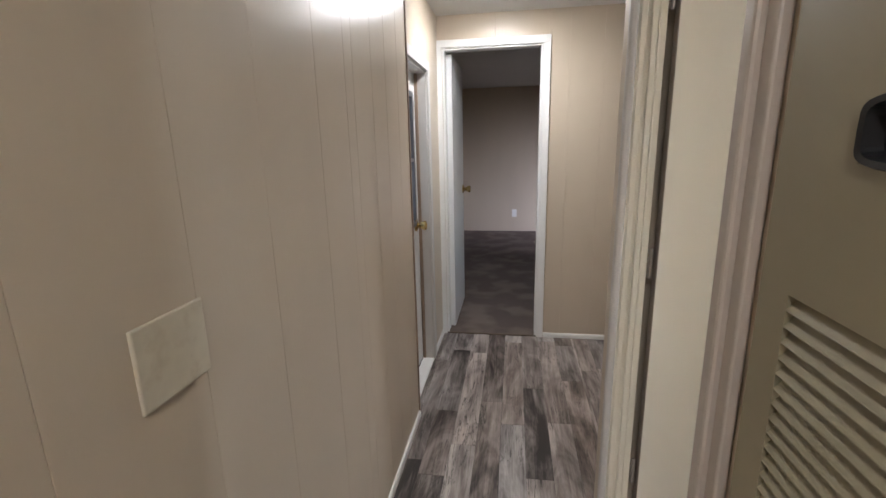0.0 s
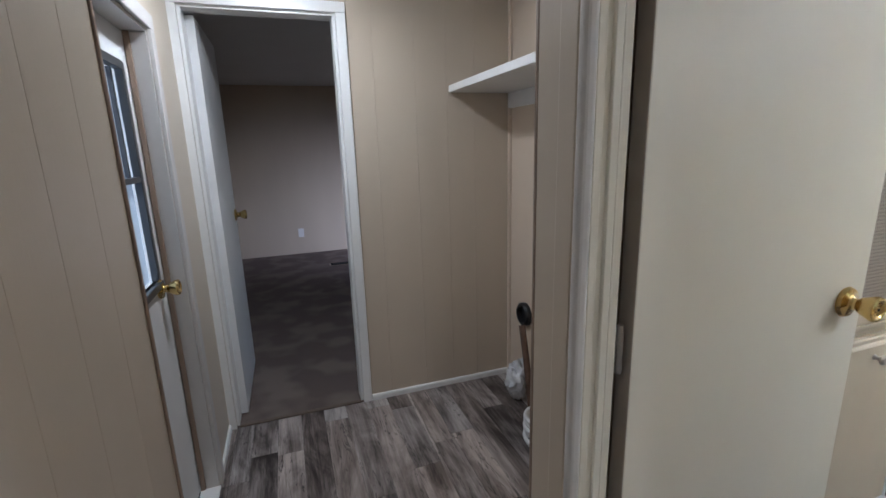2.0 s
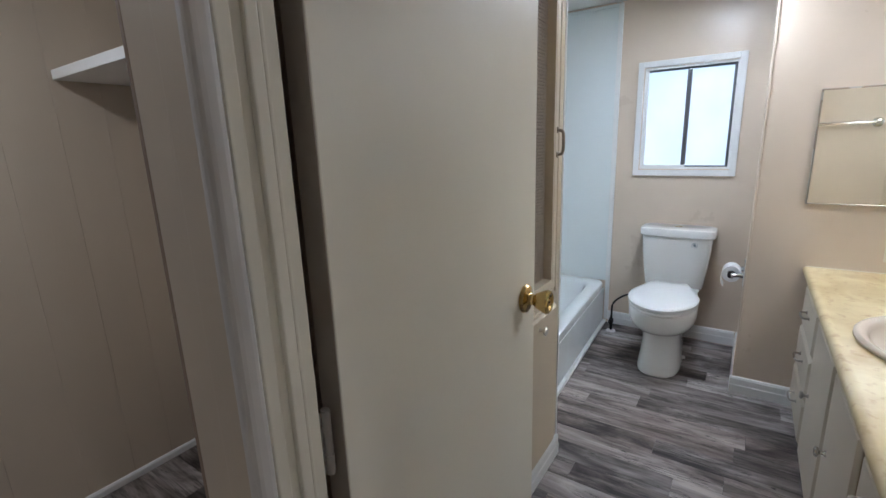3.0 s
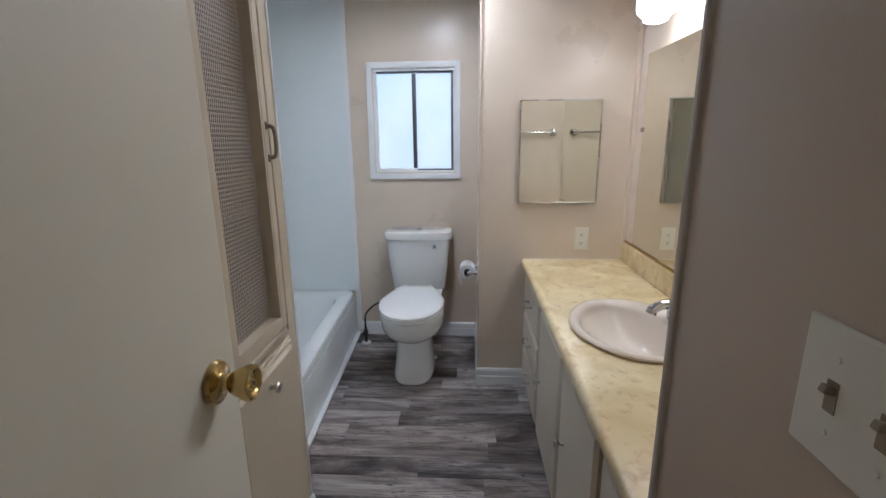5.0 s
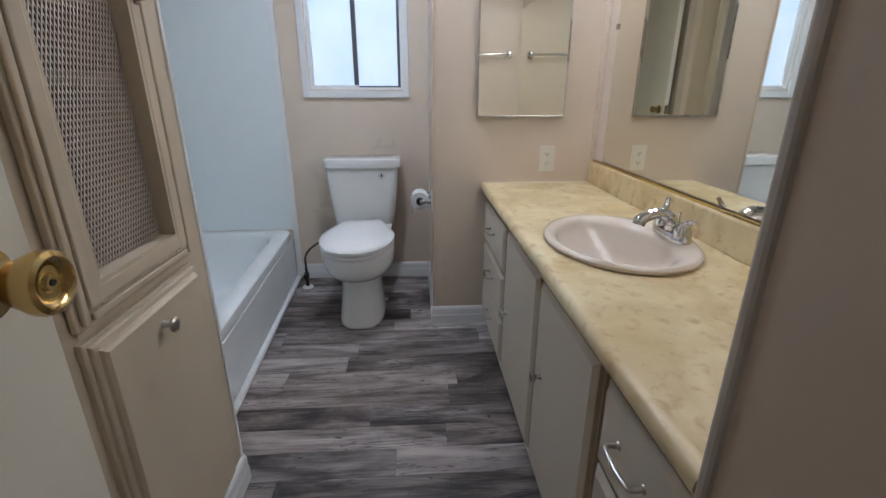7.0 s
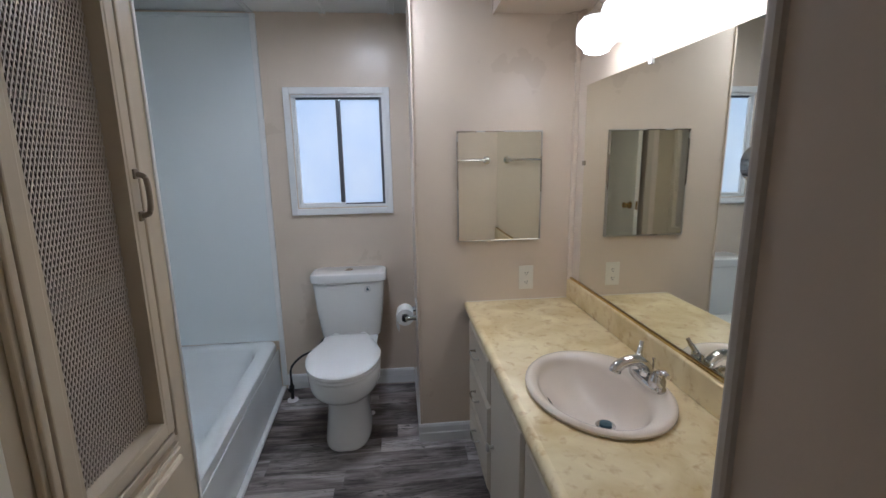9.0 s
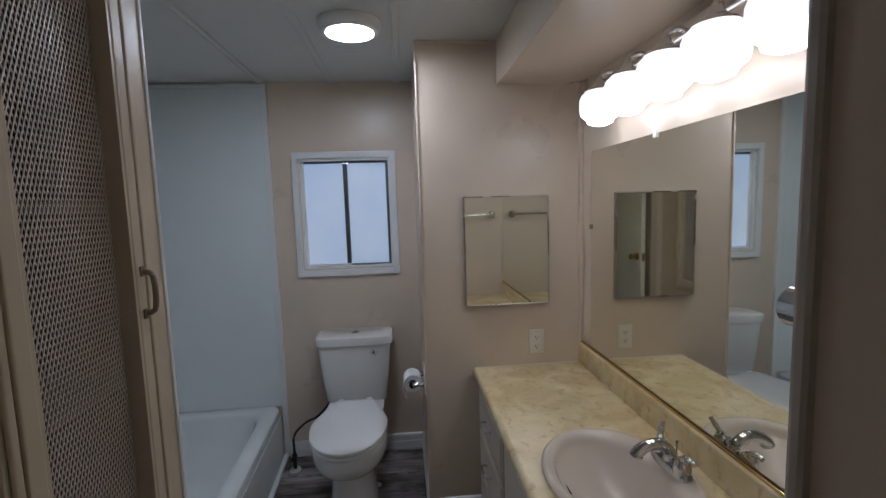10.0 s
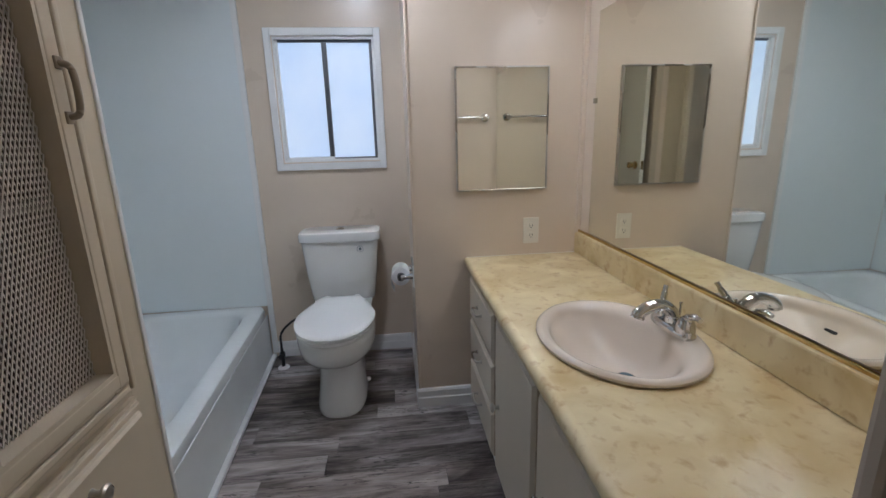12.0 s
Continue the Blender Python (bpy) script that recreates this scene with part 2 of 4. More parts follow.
M_SEAT = surface("white_seat_plastic", (0.84, 0.84, 0.83), 0.16, vary=0.01, bump=0.0, rough_vary=0.03)
M_BONE = surface("bone_porcelain", (0.71, 0.615, 0.515), 0.20, vary=0.015, bump=0.0, coat=0.12, rough_vary=0.03)
M_TUB = surface("tub_acrylic", (0.79, 0.825, 0.825), 0.20, vary=0.02, bump=0.0, rough_vary=0.04)
M_SURR = surface("tub_surround_acrylic", (0.79, 0.845, 0.85), 0.24, vary=0.02, scale=2.0, bump=0.02)
M_PLATE = surface("ivory_plate_plastic", (0.78, 0.74, 0.65), 0.30, vary=0.02)
M_BLANK = surface("old_blank_plate", (0.62, 0.565, 0.45), 0.42, vary=0.10, scale=14, stain=(0.50, 0.42, 0.31), stain_amount=0.7)
M_BLACK = surface("black_plastic", (0.015, 0.015, 0.016), 0.35)
M_PAPER = surface("toilet_paper", (0.86, 0.86, 0.85), 0.9, vary=0.02, bump=0.2)
M_MESH = surface("expanded_metal_paint", (0.60, 0.535, 0.47), 0.45, metal=0.2, vary=0.08)
# inside tone kept dark: the shade behind the mesh is put into the colour
M_CABIN = surface("cabinet_inside_shade", (0.19, 0.155, 0.125), 0.6, vary=0.08)
M_BAG = surface("clear_plastic_bag", (0.62, 0.63, 0.66), 0.12, vary=0.12, scale=30, bump=0.6)
M_HOSE = surface("white_hose", (0.72, 0.72, 0.72), 0.35)
M_PIPE = surface("rusty_brown_pipe", (0.13, 0.075, 0.05), 0.55, vary=0.25, scale=30)
M_WOOD = surface("raw_threshold_wood", (0.13, 0.095, 0.07), 0.6, vary=0.15, scale=20)
M_BLUE = surface("blue_print", (0.02, 0.075, 0.10), 0.4)
M_CAULK = surface("white_caulk", (0.80, 0.81, 0.80), 0.4, vary=0.02)
M_VINYL = plank_vinyl("plank_vinyl")
M_BED = surface("subfloor_dark", (0.06, 0.055, 0.05), 0.7)
M_LAM = laminate("yellow_laminate")
M_CARPET = carpet_material("taupe_carpet")
M_FROST = frosted("frosted_pane", 0.37)
M_ENTRY_PANE = frosted("entry_pane", 0.085)
M_GLOBE = opal_glass("opal_glass_lit", (1.0, 0.975, 0.94), 1.2, 8.5)
M_LED = surface("led_diffuser_lit", (0.93, 0.96, 1.0), 0.4, vary=0.0, bump=0.0, emit=70.0)
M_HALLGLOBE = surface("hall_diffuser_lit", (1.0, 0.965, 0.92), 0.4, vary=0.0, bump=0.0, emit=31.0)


# ======== building helpers ========
def part(name, bm, material, parent=None, label="", smooth=False):
    bmesh.ops.recalc_face_normals(bm, faces=bm.faces)
    data = bpy.data.meshes.new(name)
    bm.to_mesh(data)
    bm.free()
    data.materials.append(material)
    if smooth:
        data.polygons.foreach_set("use_smooth", [True] * len(data.polygons))
        data.set_sharp_from_angle(angle=radians(38))
    ob = new(name, data)
    if parent:
        ob.parent = parent
    if label:
        ob["label"] = label
    return ob


def thing(name, x, y, z, label, category, group="", rz=0.0):
    ob = new(name)
    ob.empty_display_size = 0.05
    ob.matrix_world = pose(x, y, z, 0, 0, rz)
    return tagged(ob, label, category, group)


def box(x0, x1, y0, y1, z0, z1, bevel=0.0, bm=None, segments=2):
    own = bmesh.new()
    bmesh.ops.create_cube(own, size=1)
    for v in own.verts:
        v.co = Vector(((x0 + x1) / 2 + v.co.x * (x1 - x0), (y0 + y1) / 2 + v.co.y * (y1 - y0), (z0 + z1) / 2 + v.co.z * (z1 - z0)))
    if bevel:
        bmesh.ops.bevel(own, geom=own.edges[:], offset=bevel, segments=segments, affect="EDGES", profile=0.5)
    if bm is None:
        return own
    return merge(bm, own)


def merge(bm, other, m=None):
    """Add the mesh other to bm."""
    data = bpy.data.meshes.new("scratch")
    if m is not None:
        other.transform(m)
    other.to_mesh(data)
    other.free()
    bm.from_mesh(data)
    bpy.data.meshes.remove(data)
    return bm


def loft(rings, cap_start=True, cap_end=True, bm=None):
    bm = bm or bmesh.new()
    rows = [[bm.verts.new(c) for c in ring] for ring in rings]
    n = len(rows[0])
    for a, b in zip(rows, rows[1:]):
        for i in range(n):
            bm.faces.new((a[i], a[(i + 1) % n], b[(i + 1) % n], b[i]))
    if cap_start:
        bm.faces.new(rows[0])
    if cap_end:
        bm.faces.new(rows[-1])
    return bm


def lathe(profile, n=24, m=None):
    """Turn (radius, height) pairs round z."""
    bm = loft([[(max(r, 0.0004) * math.cos(2 * math.pi * i / n), max(r, 0.0004) * math.sin(2 * math.pi * i / n), h) for i in range(n)] for r, h in profile])
    if m is not None:
        bm.transform(m)
    return bm


def oval(cx, cy, z, rx, ry, n=40, power=2.0, front=0.0):
    """A ring: an ellipse, squarer with a higher power; front pulls the low-x end out to an egg shape."""
    ring = []
    for i in range(n):
        a = 2 * math.pi * i / n
        c, s = math.cos(a), math.sin(a)
        x = math.copysign(abs(c) ** (2 / power), c) * rx
        y = math.copysign(abs(s) ** (2 / power), s) * ry
        if x < 0:
            x *= 1 + front
        ring.append((cx + x, cy + y, z))
    return ring


def tube(points, radius, n=10, bm=None, closed=False):
    """A round bar along points, which are first rounded off."""
    pts = [Vector(p) for p in points]
    rings = []
    for i, p in enumerate(pts):
        d = (pts[min(i + 1, len(pts) - 1)] - pts[max(i - 1, 0)]).normalized()
        side = d.cross(Vector((0, 0, 1)) if abs(d.z) < 0.95 else Vector((1, 0, 0))).normalized()
        up = side.cross(d)
        r = radius[i] if isinstance(radius, (list, tuple)) else radius
        rings.append([p + side * r * math.cos(2 * math.pi * k / n) + up * r * math.sin(2 * math.pi * k / n) for k in range(n)])
    return loft(rings, bm=bm)


def curve_points(ctrl, n=8):
    """A smooth line through the control points."""
    c = [Vector(p) for p in ctrl]
    c = [2 * c[0] - c[1]] + c + [2 * c[-1] - c[-2]]
    out = []
    for i in range(1, len(c) - 2):
        for k in range(n):
            t = k / n
            out.append(0.5 * ((2 * c[i]) + (c[i + 1] - c[i - 1]) * t + (2 * c[i - 1] - 5 * c[i] + 4 * c[i + 1] - c[i + 2]) * t * t
                              + (3 * c[i] - c[i - 1] - 3 * c[i + 1] + c[i + 2]) * t ** 3))
    out.append(c[-2])
    return out


def sweep(profile, p0, p1, out, bm=None):
    """Draw a closed profile of (out, up) pairs along the straight line p0 to p1."""
    p0, p1, out = Vector(p0), Vector(p1), Vector(out)
    d = (p1 - p0).normalized()
    up = out.cross(d)
    if up.z < -0.1 or (abs(up.z) < 0.1 and up.x + up.y < 0):
        up = -up
    return loft([[p + out * a + up * b for a, b in profile] for p in (p0, p1)], bm=bm)


def moulded(x0, x1, z0, z1, steps):
    """A door or drawer front in one piece: rectangles (inset, y) from the back to the raised middle."""
    return loft([[(x0 + i, y, z0 + i), (x1 - i, y, z0 + i), (x1 - i, y, z1 - i), (x0 + i, y, z1 - i)] for i, y in steps])


def structure(name, bm, material, label, category):
    return tagged(part(name, bm, material, None), label, category, kind="structure")


# ======== large structure ========
HC, BC = 2.09, 2.15          # ceiling heights of hall and bath
XL, XR = 1.68, 2.455         # hall wall faces
YE = 6.82                    # hall end wall
XJ, YJ = 4.806, 4.78         # corner of the plumbing chase beside the toilet
XW = 5.435                   # window wall
YM = 4.05                    # mirror wall


def wall(name, boxes, material=M_PANEL, label="painted beige panel wall", category="wall"):
    bm = bmesh.new()
    for b in boxes:
        box(*b, bm=bm)
    return structure(name, bm, material, label, category)


def panels(owner, axis, face, out, cuts, z0, z1, material=M_PANEL, gap=0.0002):
    """Sheets of grooved panelling on a wall's face, one between each two grooves."""
    for a, b in zip(cuts, cuts[1:]):
        a, b = a + gap, b - gap
        f0, f1 = sorted((face, face + out * 0.005))
        bm = box(f0, f1, a, b, z0, z1, 0.0007, segments=1) if axis == "x" else box(a, b, f0, f1, z0, z1, 0.0007, segments=1)
        part("panel", bm, material, owner)


slab = box(1.40, 3.2, 2.5, 6.82, -0.12, -0.003)
box(3.2, 5.55, 3.95, 6.45, -0.12, -0.003, bm=slab)
floor = structure("floor", slab, M_BED, "grey weathered wood-look vinyl plank floor", "floor")
carpet = structure("floor_bedroom", box(1.2, 4.7, 6.82, 10.75, -0.12, 0.006), M_CARPET, "taupe carpet with vacuum marks in the bedroom", "carpet")
structure("ceiling_hall", box(1.40, 3.22, 2.5, 6.9, HC, HC + 0.08), M_CEIL, "white painted hall ceiling", "ceiling")
structure("ceiling_bedroom", box(1.2, 4.7, 6.9, 10.75, HC, HC + 0.08), M_CEIL, "white bedroom ceiling", "ceiling")

BATTEN = [(-0.017, 0), (-0.017, -0.004), (-0.015, -0.009), (-0.010, -0.009), (-0.009, -0.005), (0.009, -0.005), (0.010, -0.009), (0.015, -0.009), (0.017, -0.004), (0.017, 0)]
bath_ceiling = structure("ceiling_bath", box(2.5, 5.55, 3.93, 6.45, BC, BC + 0.08), M_CEIL, "white panelled bathroom ceiling with narrow battens", "ceiling")
for y in (4.862, 5.225, 5.60):
    part("batten", loft([[(x, y + a, BC + b) for a, b in BATTEN] for x in (2.56, XW)]), M_CEIL, bath_ceiling)

left = wall("wall_hall_left", [(1.50, XL - 0.005, 2.5, 5.80, 0, HC)])
panels(left, "x", XL - 0.005, 1, [2.5, 2.95, 3.35, 3.78, 4.165, 4.40, 4.62, 4.88, 5.07, 5.135, 5.31, 5.47, 5.64, 5.80], 0.0, HC)
wall("wall_hall_left_far", [(1.50, 1.645, 6.42, YE, 0, HC), (1.50, 1.645, 5.80, 6.42, 1.715, HC)])
end = wall("wall_hall_end", [(1.40, 1.675, YE + 0.005, 6.91, 0, HC), (2.30, 3.22, YE + 0.005, 6.91, 0, HC), (1.675, 2.30, YE + 0.005, 6.91, 1.905, HC)])
panels(end, "y", YE + 0.005, -1, [2.345, 2.456, 2.654, 2.814, 2.96, 3.165], 0.0, HC, gap=0.0002)
panels(end, "y", YE + 0.005, -1, [1.65, 2.01, 2.329, 2.345], 1.95, HC)
wall("wall_hall_back", [(1.40, 2.6, 2.42, 2.5, 0, HC)])
wall("wall_hall_right", [(XR, 2.55, 2.5, 3.60, 0, HC), (XR, 2.55, 4.44, 4.535, 0, HC), (XR, 2.55, 3.60, 4.44, 1.96, HC),
                         (XR, 2.55, 4.535, 5.222, 1.945, BC), (XR, 2.500, 5.222, 5.270, 0, BC), (XR, 2.540, 5.270, 5.350, 0, BC)])
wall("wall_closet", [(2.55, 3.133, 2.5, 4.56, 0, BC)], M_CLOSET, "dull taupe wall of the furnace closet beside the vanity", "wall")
wall("wall_closet_end", [(3.133, 3.145, 3.95, 4.558, 0, BC)], M_BATH, "beige end face of the closet wall", "wall")
wall("wall_partition", [(2.540, 3.20, 5.30, 5.350, 0, BC)])
wall("wall_alcove_back", [(3.165, 3.20, 5.350, YE, 0, HC)], M_BATH)
wall("wall_mirror", [(3.145, XJ, 3.95, YM, 0, BC)], M_BATH, "beige bathroom wall behind the mirror", "wall")
wall("wall_chase", [(XJ, XW, YM - 0.1, YJ, 0, BC)], M_BATH, "beige wall corner beside the toilet", "wall")
wy0, wy1, wz0, wz1 = 4.918, 5.424, 1.112, 1.732
wall("wall_window", [(XW, 5.55, 3.95, wy0, 0, BC), (XW, 5.55, wy1, 6.45, 0, BC), (XW, 5.55, wy0, wy1, 0, wz0), (XW, 5.55, wy0, wy1, wz1, BC)],
     M_BATH, "beige bathroom outer wall with a small window", "wall")
wall("wall_tub_long", [(3.20, XW, 6.33, 6.45, 0, BC)], M_BATH)
wall("wall_tub_head", [(3.835, 3.872, 5.42, 6.33, 0, BC)], M_BATH)
wall("wall_linen_back", [(3.20, 3.835, 6.0, 6.06, 0, BC)], M_BATH)
wall("soffit", [(3.145, XJ, YM, 4.435, 1.97, BC)], M_BATH, "dropped beige soffit above the vanity", "soffit")
wall("wall_bedroom_left", [(1.2, 1.34, 6.91, 10.75, 0, HC)])
bed_back = wall("wall_bedroom_back", [(1.34, 4.6, 10.655, 10.75, 0, HC)])
panels(bed_back, "y", 10.655, -1, [1.34, 1.75, 2.16, 2.42, 2.82, 3.23, 3.64, 4.6], 0, HC, gap=0.0003)
wall("wall_bedroom_right", [(4.6, 4.7, 6.91, 8.1, 0, HC), (4.6, 4.7, 9.1, 10.75, 0, HC), (4.6, 4.7, 8.1, 9.1, 0, 0.55), (4.6, 4.7, 8.1, 9.1, 1.45, HC)])
wall("wall_bedroom_near", [(3.22, 4.6, 6.825, 6.91, 0, HC)])


# ---- trim ----
def trim(name, bm, material, label, category="trim"):
    return structure(name, bm, material, label, category)


BASE = [(0, 0), (0.014, 0), (0.014, 0.045), (0.011, 0.05), (0.011, 0.078), (0.007, 0.088), (0, 0.092)]
LOW = [(0, 0), (0.010, 0), (0.010, 0.022), (0.006, 0.030), (0, 0.032)]
trim("baseboard_hall_left", sweep(LOW, (XL, 2.5, 0), (XL, 5.80, 0), (1, 0, 0)), M_TRIM, "thin white baseboard strip", "baseboard")
trim("baseboard_hall_left_far", sweep(LOW, (1.645, 6.47, 0), (1.645, YE, 0), (1, 0, 0)), M_TRIM, "thin white baseboard strip", "baseboard")
trim("baseboard_hall_end", sweep(LOW, (2.345, YE, 0), (3.165, YE, 0), (0, -1, 0)), M_TRIM, "thin white baseboard strip", "baseboard")
trim("baseboard_window_wall", sweep(BASE, (XW, YJ + 0.014, 0), (XW, 5.571, 0), (-1, 0, 0)), M_TRIM, "white stepped baseboard behind the toilet", "baseboard")
trim("baseboard_chase_side", sweep(BASE, (XJ, YJ, 0), (XW, YJ, 0), (0, 1, 0)), M_TRIM, "white stepped baseboard", "baseboard")
trim("baseboard_chase_front", sweep(BASE, (XJ, 4.50, 0), (XJ, YJ + 0.014, 0), (-1, 0, 0)), M_TRIM, "white stepped baseboard", "baseboard")
trim("corner_strip_chase", box(XJ - 0.006, XJ + 0.022, YJ - 0.004, YJ + 0.006, 0.092, BC, 0.003), M_BATH, "beige vertical corner strip", "trim")
trim("corner_strip_mirror", box(XJ - 0.022, XJ, YM, YM + 0.020, 0.79, 1.97, 0.004), M_BATH, "beige quarter-round corner strip", "trim")
trim("soffit_edge_strip", box(XJ - 0.012, XJ, 4.43, 4.441, 1.97, BC, 0.002), M_BATH, "thin beige edge strip", "trim")
trim("ceiling_strip_chase", box(XJ - 0.012, XJ, 4.441, YJ, BC - 0.014, BC - 0.001, 0.003), M_BATH, "thin beige ceiling strip", "trim")
trim("edge_strip_closet", box(3.132, 3.151, 4.545, 4.566, 0, BC, 0.006), M_TAUPE, "taupe corner bead on the closet wall", "trim")
trim("edge_strip_alcove", box(XR - 0.006, XR + 0.03, 5.348, 5.360, 0, HC, 0.003), M_BROWN, "brown corner strip at the alcove", "trim")
trim("edge_strip_hall_left", box(1.655, XL + 0.006, 5.799, 5.812, 0, HC, 0.003), M_BROWN, "brown edge strip of the hall panelling", "trim")
trim("edge_strip_chase_ceiling", box(3.145, XJ, 4.428, 4.437, 1.962, 1.972, 0.003), M_BATH, "thin soffit edge bead", "trim")

def casing(name, along, a0, a1, face, out, top, material, width=0.045, label="white door casing", bottom=0.0):
    """Two legs and a head round an opening from a0 to a1; along: the axis that the wall runs on."""
    bm = bmesh.new()
    d = 0.014
    f0, f1 = sorted((face, face + out * d))
    for lo, hi in ((a0 - width, a0), (a1, a1 + width)):
        args = (f0, f1, lo, hi) if along == "y" else (lo, hi, f0, f1)
        box(*args, bottom, top, 0.003, bm=bm)
    args = (f0, f1, a0 - width, a1 + width) if along == "y" else (a0 - width, a1 + width, f0, f1)
    box(*args, top, top + width, 0.003, bm=bm)
    return trim(name, bm, material, label, "door casing")


casing("trim_bedroom_door", "x", 1.677, 2.298, YE, -1, 1.903, M_TRIM)
casing("trim_entry_door", "y", 5.86, 6.42, 1.645, 1, 1.715, M_TRIM_GREY, 0.05, "grey-white casing of the outside door")
# jambs, lining the openings
trim("weather_strip_entry", box(1.582, 1.600, 6.396, 6.407, 0.01, 1.702, 0.003), M_BROWN, "brown weather strip along the outside door", "trim")
bm = box(1.677, 1.689, 6.825, 6.915, 0, 1.905)
box(2.286, 2.298, 6.825, 6.915, 0, 1.905, bm=bm)
box(1.689, 2.286, 6.825, 6.915, 1.893, 1.905, bm=bm)
trim("jamb_bedroom", bm, M_TRIM, "white bedroom door jamb", "door jamb")
bm = box(1.50, 1.645, 6.408, 6.42, 0, 1.715)
box(1.50, 1.645, 5.81, 6.408, 1.703, 1.715, bm=bm)
trim("jamb_entry", bm, M_TRIM_GREY, "grey-white jamb of the outside door", "door jamb")
# bathroom doorway: grooved far jamb, plain near jamb, casings
jamb = trim("jamb_bath_far", box(2.440, 2.525, 5.208, 5.222, 0, 1.945, 0.001), M_DOOR, "cream grooved door jamb with hinges", "door jamb")
for x0, x1, d in ((2.458, 2.474, 0.006), (2.486, 2.500, 0.009), (2.504, 2.509, 0.004)):
    part("stop_bead", box(x0, x1, 5.208 - d, 5.208, 0, 1.945, 0.002), M_DOOR, jamb)
bm = box(2.44, 2.56, 4.535, 4.549, 0, 1.945, 0.001)
box(2.49, 2.515, 4.549, 4.560, 0, 1.945, 0.002, bm=bm)
box(2.44, 2.56, 4.549, 5.208, 1.931, 1.945, bm=bm)
trim("jamb_bath_near", bm, M_TAUPE, "taupe door jamb", "door jamb")
trim("edge_strip_bath_door", box(2.426, 2.450, 5.187, 5.2075, 0, 1.945, 0.008, segments=3), M_TRIM_GREY, "grey-white rounded strip on the door jamb edge", "trim")
bm = box(XR - 0.016, XR, 5.222, 5.272, 0, 1.99, 0.004)
box(XR - 0.010, XR, 5.274, 5.342, 0, 1.99, 0.003, bm=bm)
box(XR - 0.016, XR, 4.535, 5.222, 1.945, 1.99, 0.004, bm=bm)
trim("trim_bath_far", bm, M_PANEL, "beige door casing beside the alcove", "door casing")
bm = box(XR - 0.030, XR, 4.507, 4.540, 0, 1.99, 0.006)
box(XR - 0.018, XR, 4.476, 4.507, 0, 1.99, 0.004, bm=bm)
trim("trim_bath_near", bm, M_TAUPE, "taupe grooved door casing beside the furnace closet", "door casing")
trim("threshold_bedroom", box(1.689, 2.286, 6.812, 6.835, 0, 0.008, 0.003), M_WOOD, "worn wooden threshold strip at the carpet", "threshold")
trim("threshold_entry", box(1.58, 1.652, 5.815, 6.408, 0, 0.009, 0.003), M_TRIM, "white threshold of the outside door", "threshold")
bm = box(-0.755, 0.768, -0.394, -0.3685, 0, 0.020, 0.006)
bm.transform(pose(4.652, 5.943, 0, 0, 0, 2.63))
trim("trim_tub_caulk", bm, M_CAULK, "white caulk strip along the tub apron", "trim")


# ======== doors and hardware ========
def knob_part(parent, x, y, z, turn, material=M_BRASS, label="brass door knob"):
    """A tulip-shaped knob on a round rose, its axis along the parent's -y turned by turn degrees."""
    m = pose(x, y, z, 90, 0, turn)
    bm = lathe([(0.0, 0.0), (0.032, 0.0), (0.034, 0.004), (0.031, 0.010), (0.018, 0.013), (0.0145, 0.016), (0.0125, 0.020), (0.0125, 0.025), (0.0165, 0.029), (0.0195, 0.034), (0.0225, 0.042),
                (0.0262, 0.050), (0.0272, 0.056), (0.0258, 0.061), (0.0215, 0.063), (0.0165, 0.061), (0.0140, 0.057), (0.0085, 0.057), (0.0065, 0.060), (0.0, 0.060)], 32, m)
    k = part("door_knob", bm, material, parent, label, True)
    part("keyhole", lathe([(0.0, 0.0602), (0.003, 0.0602), (0.003, 0.0608), (0.0, 0.0609)], 12, m), M_DARK, k)
    return k


def hinge_part(parent, x, y, z):
    bm = lathe([(0.0055, -0.045), (0.0055, 0.045)], 10, Matrix.Translation((x, y, z)))
    for i in range(3):
        merge(bm, lathe([(0.0062, -0.012), (0.0062, 0.012)], 10, Matrix.Translation((x, y, z - 0.03 + 0.03 * i))))
    box(x - 0.016, x - 0.004, y + 0.001, y + 0.004, z - 0.042, z + 0.042, 0.001, bm=bm)
    h = part("hinge", bm, M_STEEL, parent, "painted steel hinge", True)
    for dz in (-0.026, 0.0, 0.026):
        part("screw", lathe([(0.0, 0.0), (0.0032, 0.0), (0.0026, 0.0012), (0.0, 0.0012)], 10, pose(x - 0.010, y + 0.001, z + dz, 90, 0, 0)), M_BRONZE, h)
    return h


bath_door = new("door_1", None)
bath_door.matrix_world = pose(2.552, 5.197, 0, 0, 0, 1.9)
tagged(bath_door, "cream flush bathroom door standing open against the wall", "door", kind="structure")
part("door_leaf", box(0, 0.648, 0, 0.035, 0.018, 1.925, 0.002), M_DOOR, bath_door)
part("hinge_edge", box(-0.0015, 0.0, 0.001, 0.034, 0.018, 1.925), M_EDGE, bath_door, "dark brown door edge")
knob_part(bath_door, 0.583, 0.0, 0.965, 0)
for z in (0.25, 0.965, 1.70):
    hinge_part(bath_door, -0.014, 0.016, z)
part("latch_plate", box(0.648, 0.6495, 0.007, 0.028, 0.93, 1.0), M_BRASS, bath_door, "brass latch plate")

bed_door = new("door_2", None)
bed_door.matrix_world = pose(1.689, 6.915, 0, 0, 0, 90)
tagged(bed_door, "white flush bedroom door standing open", "door", kind="structure")
part("door_leaf", box(0, 0.62, -0.035, 0, 0.016, 1.885, 0.002), M_BDOOR, bed_door)
knob_part(bed_door, 0.555, -0.035, 0.965, 0)

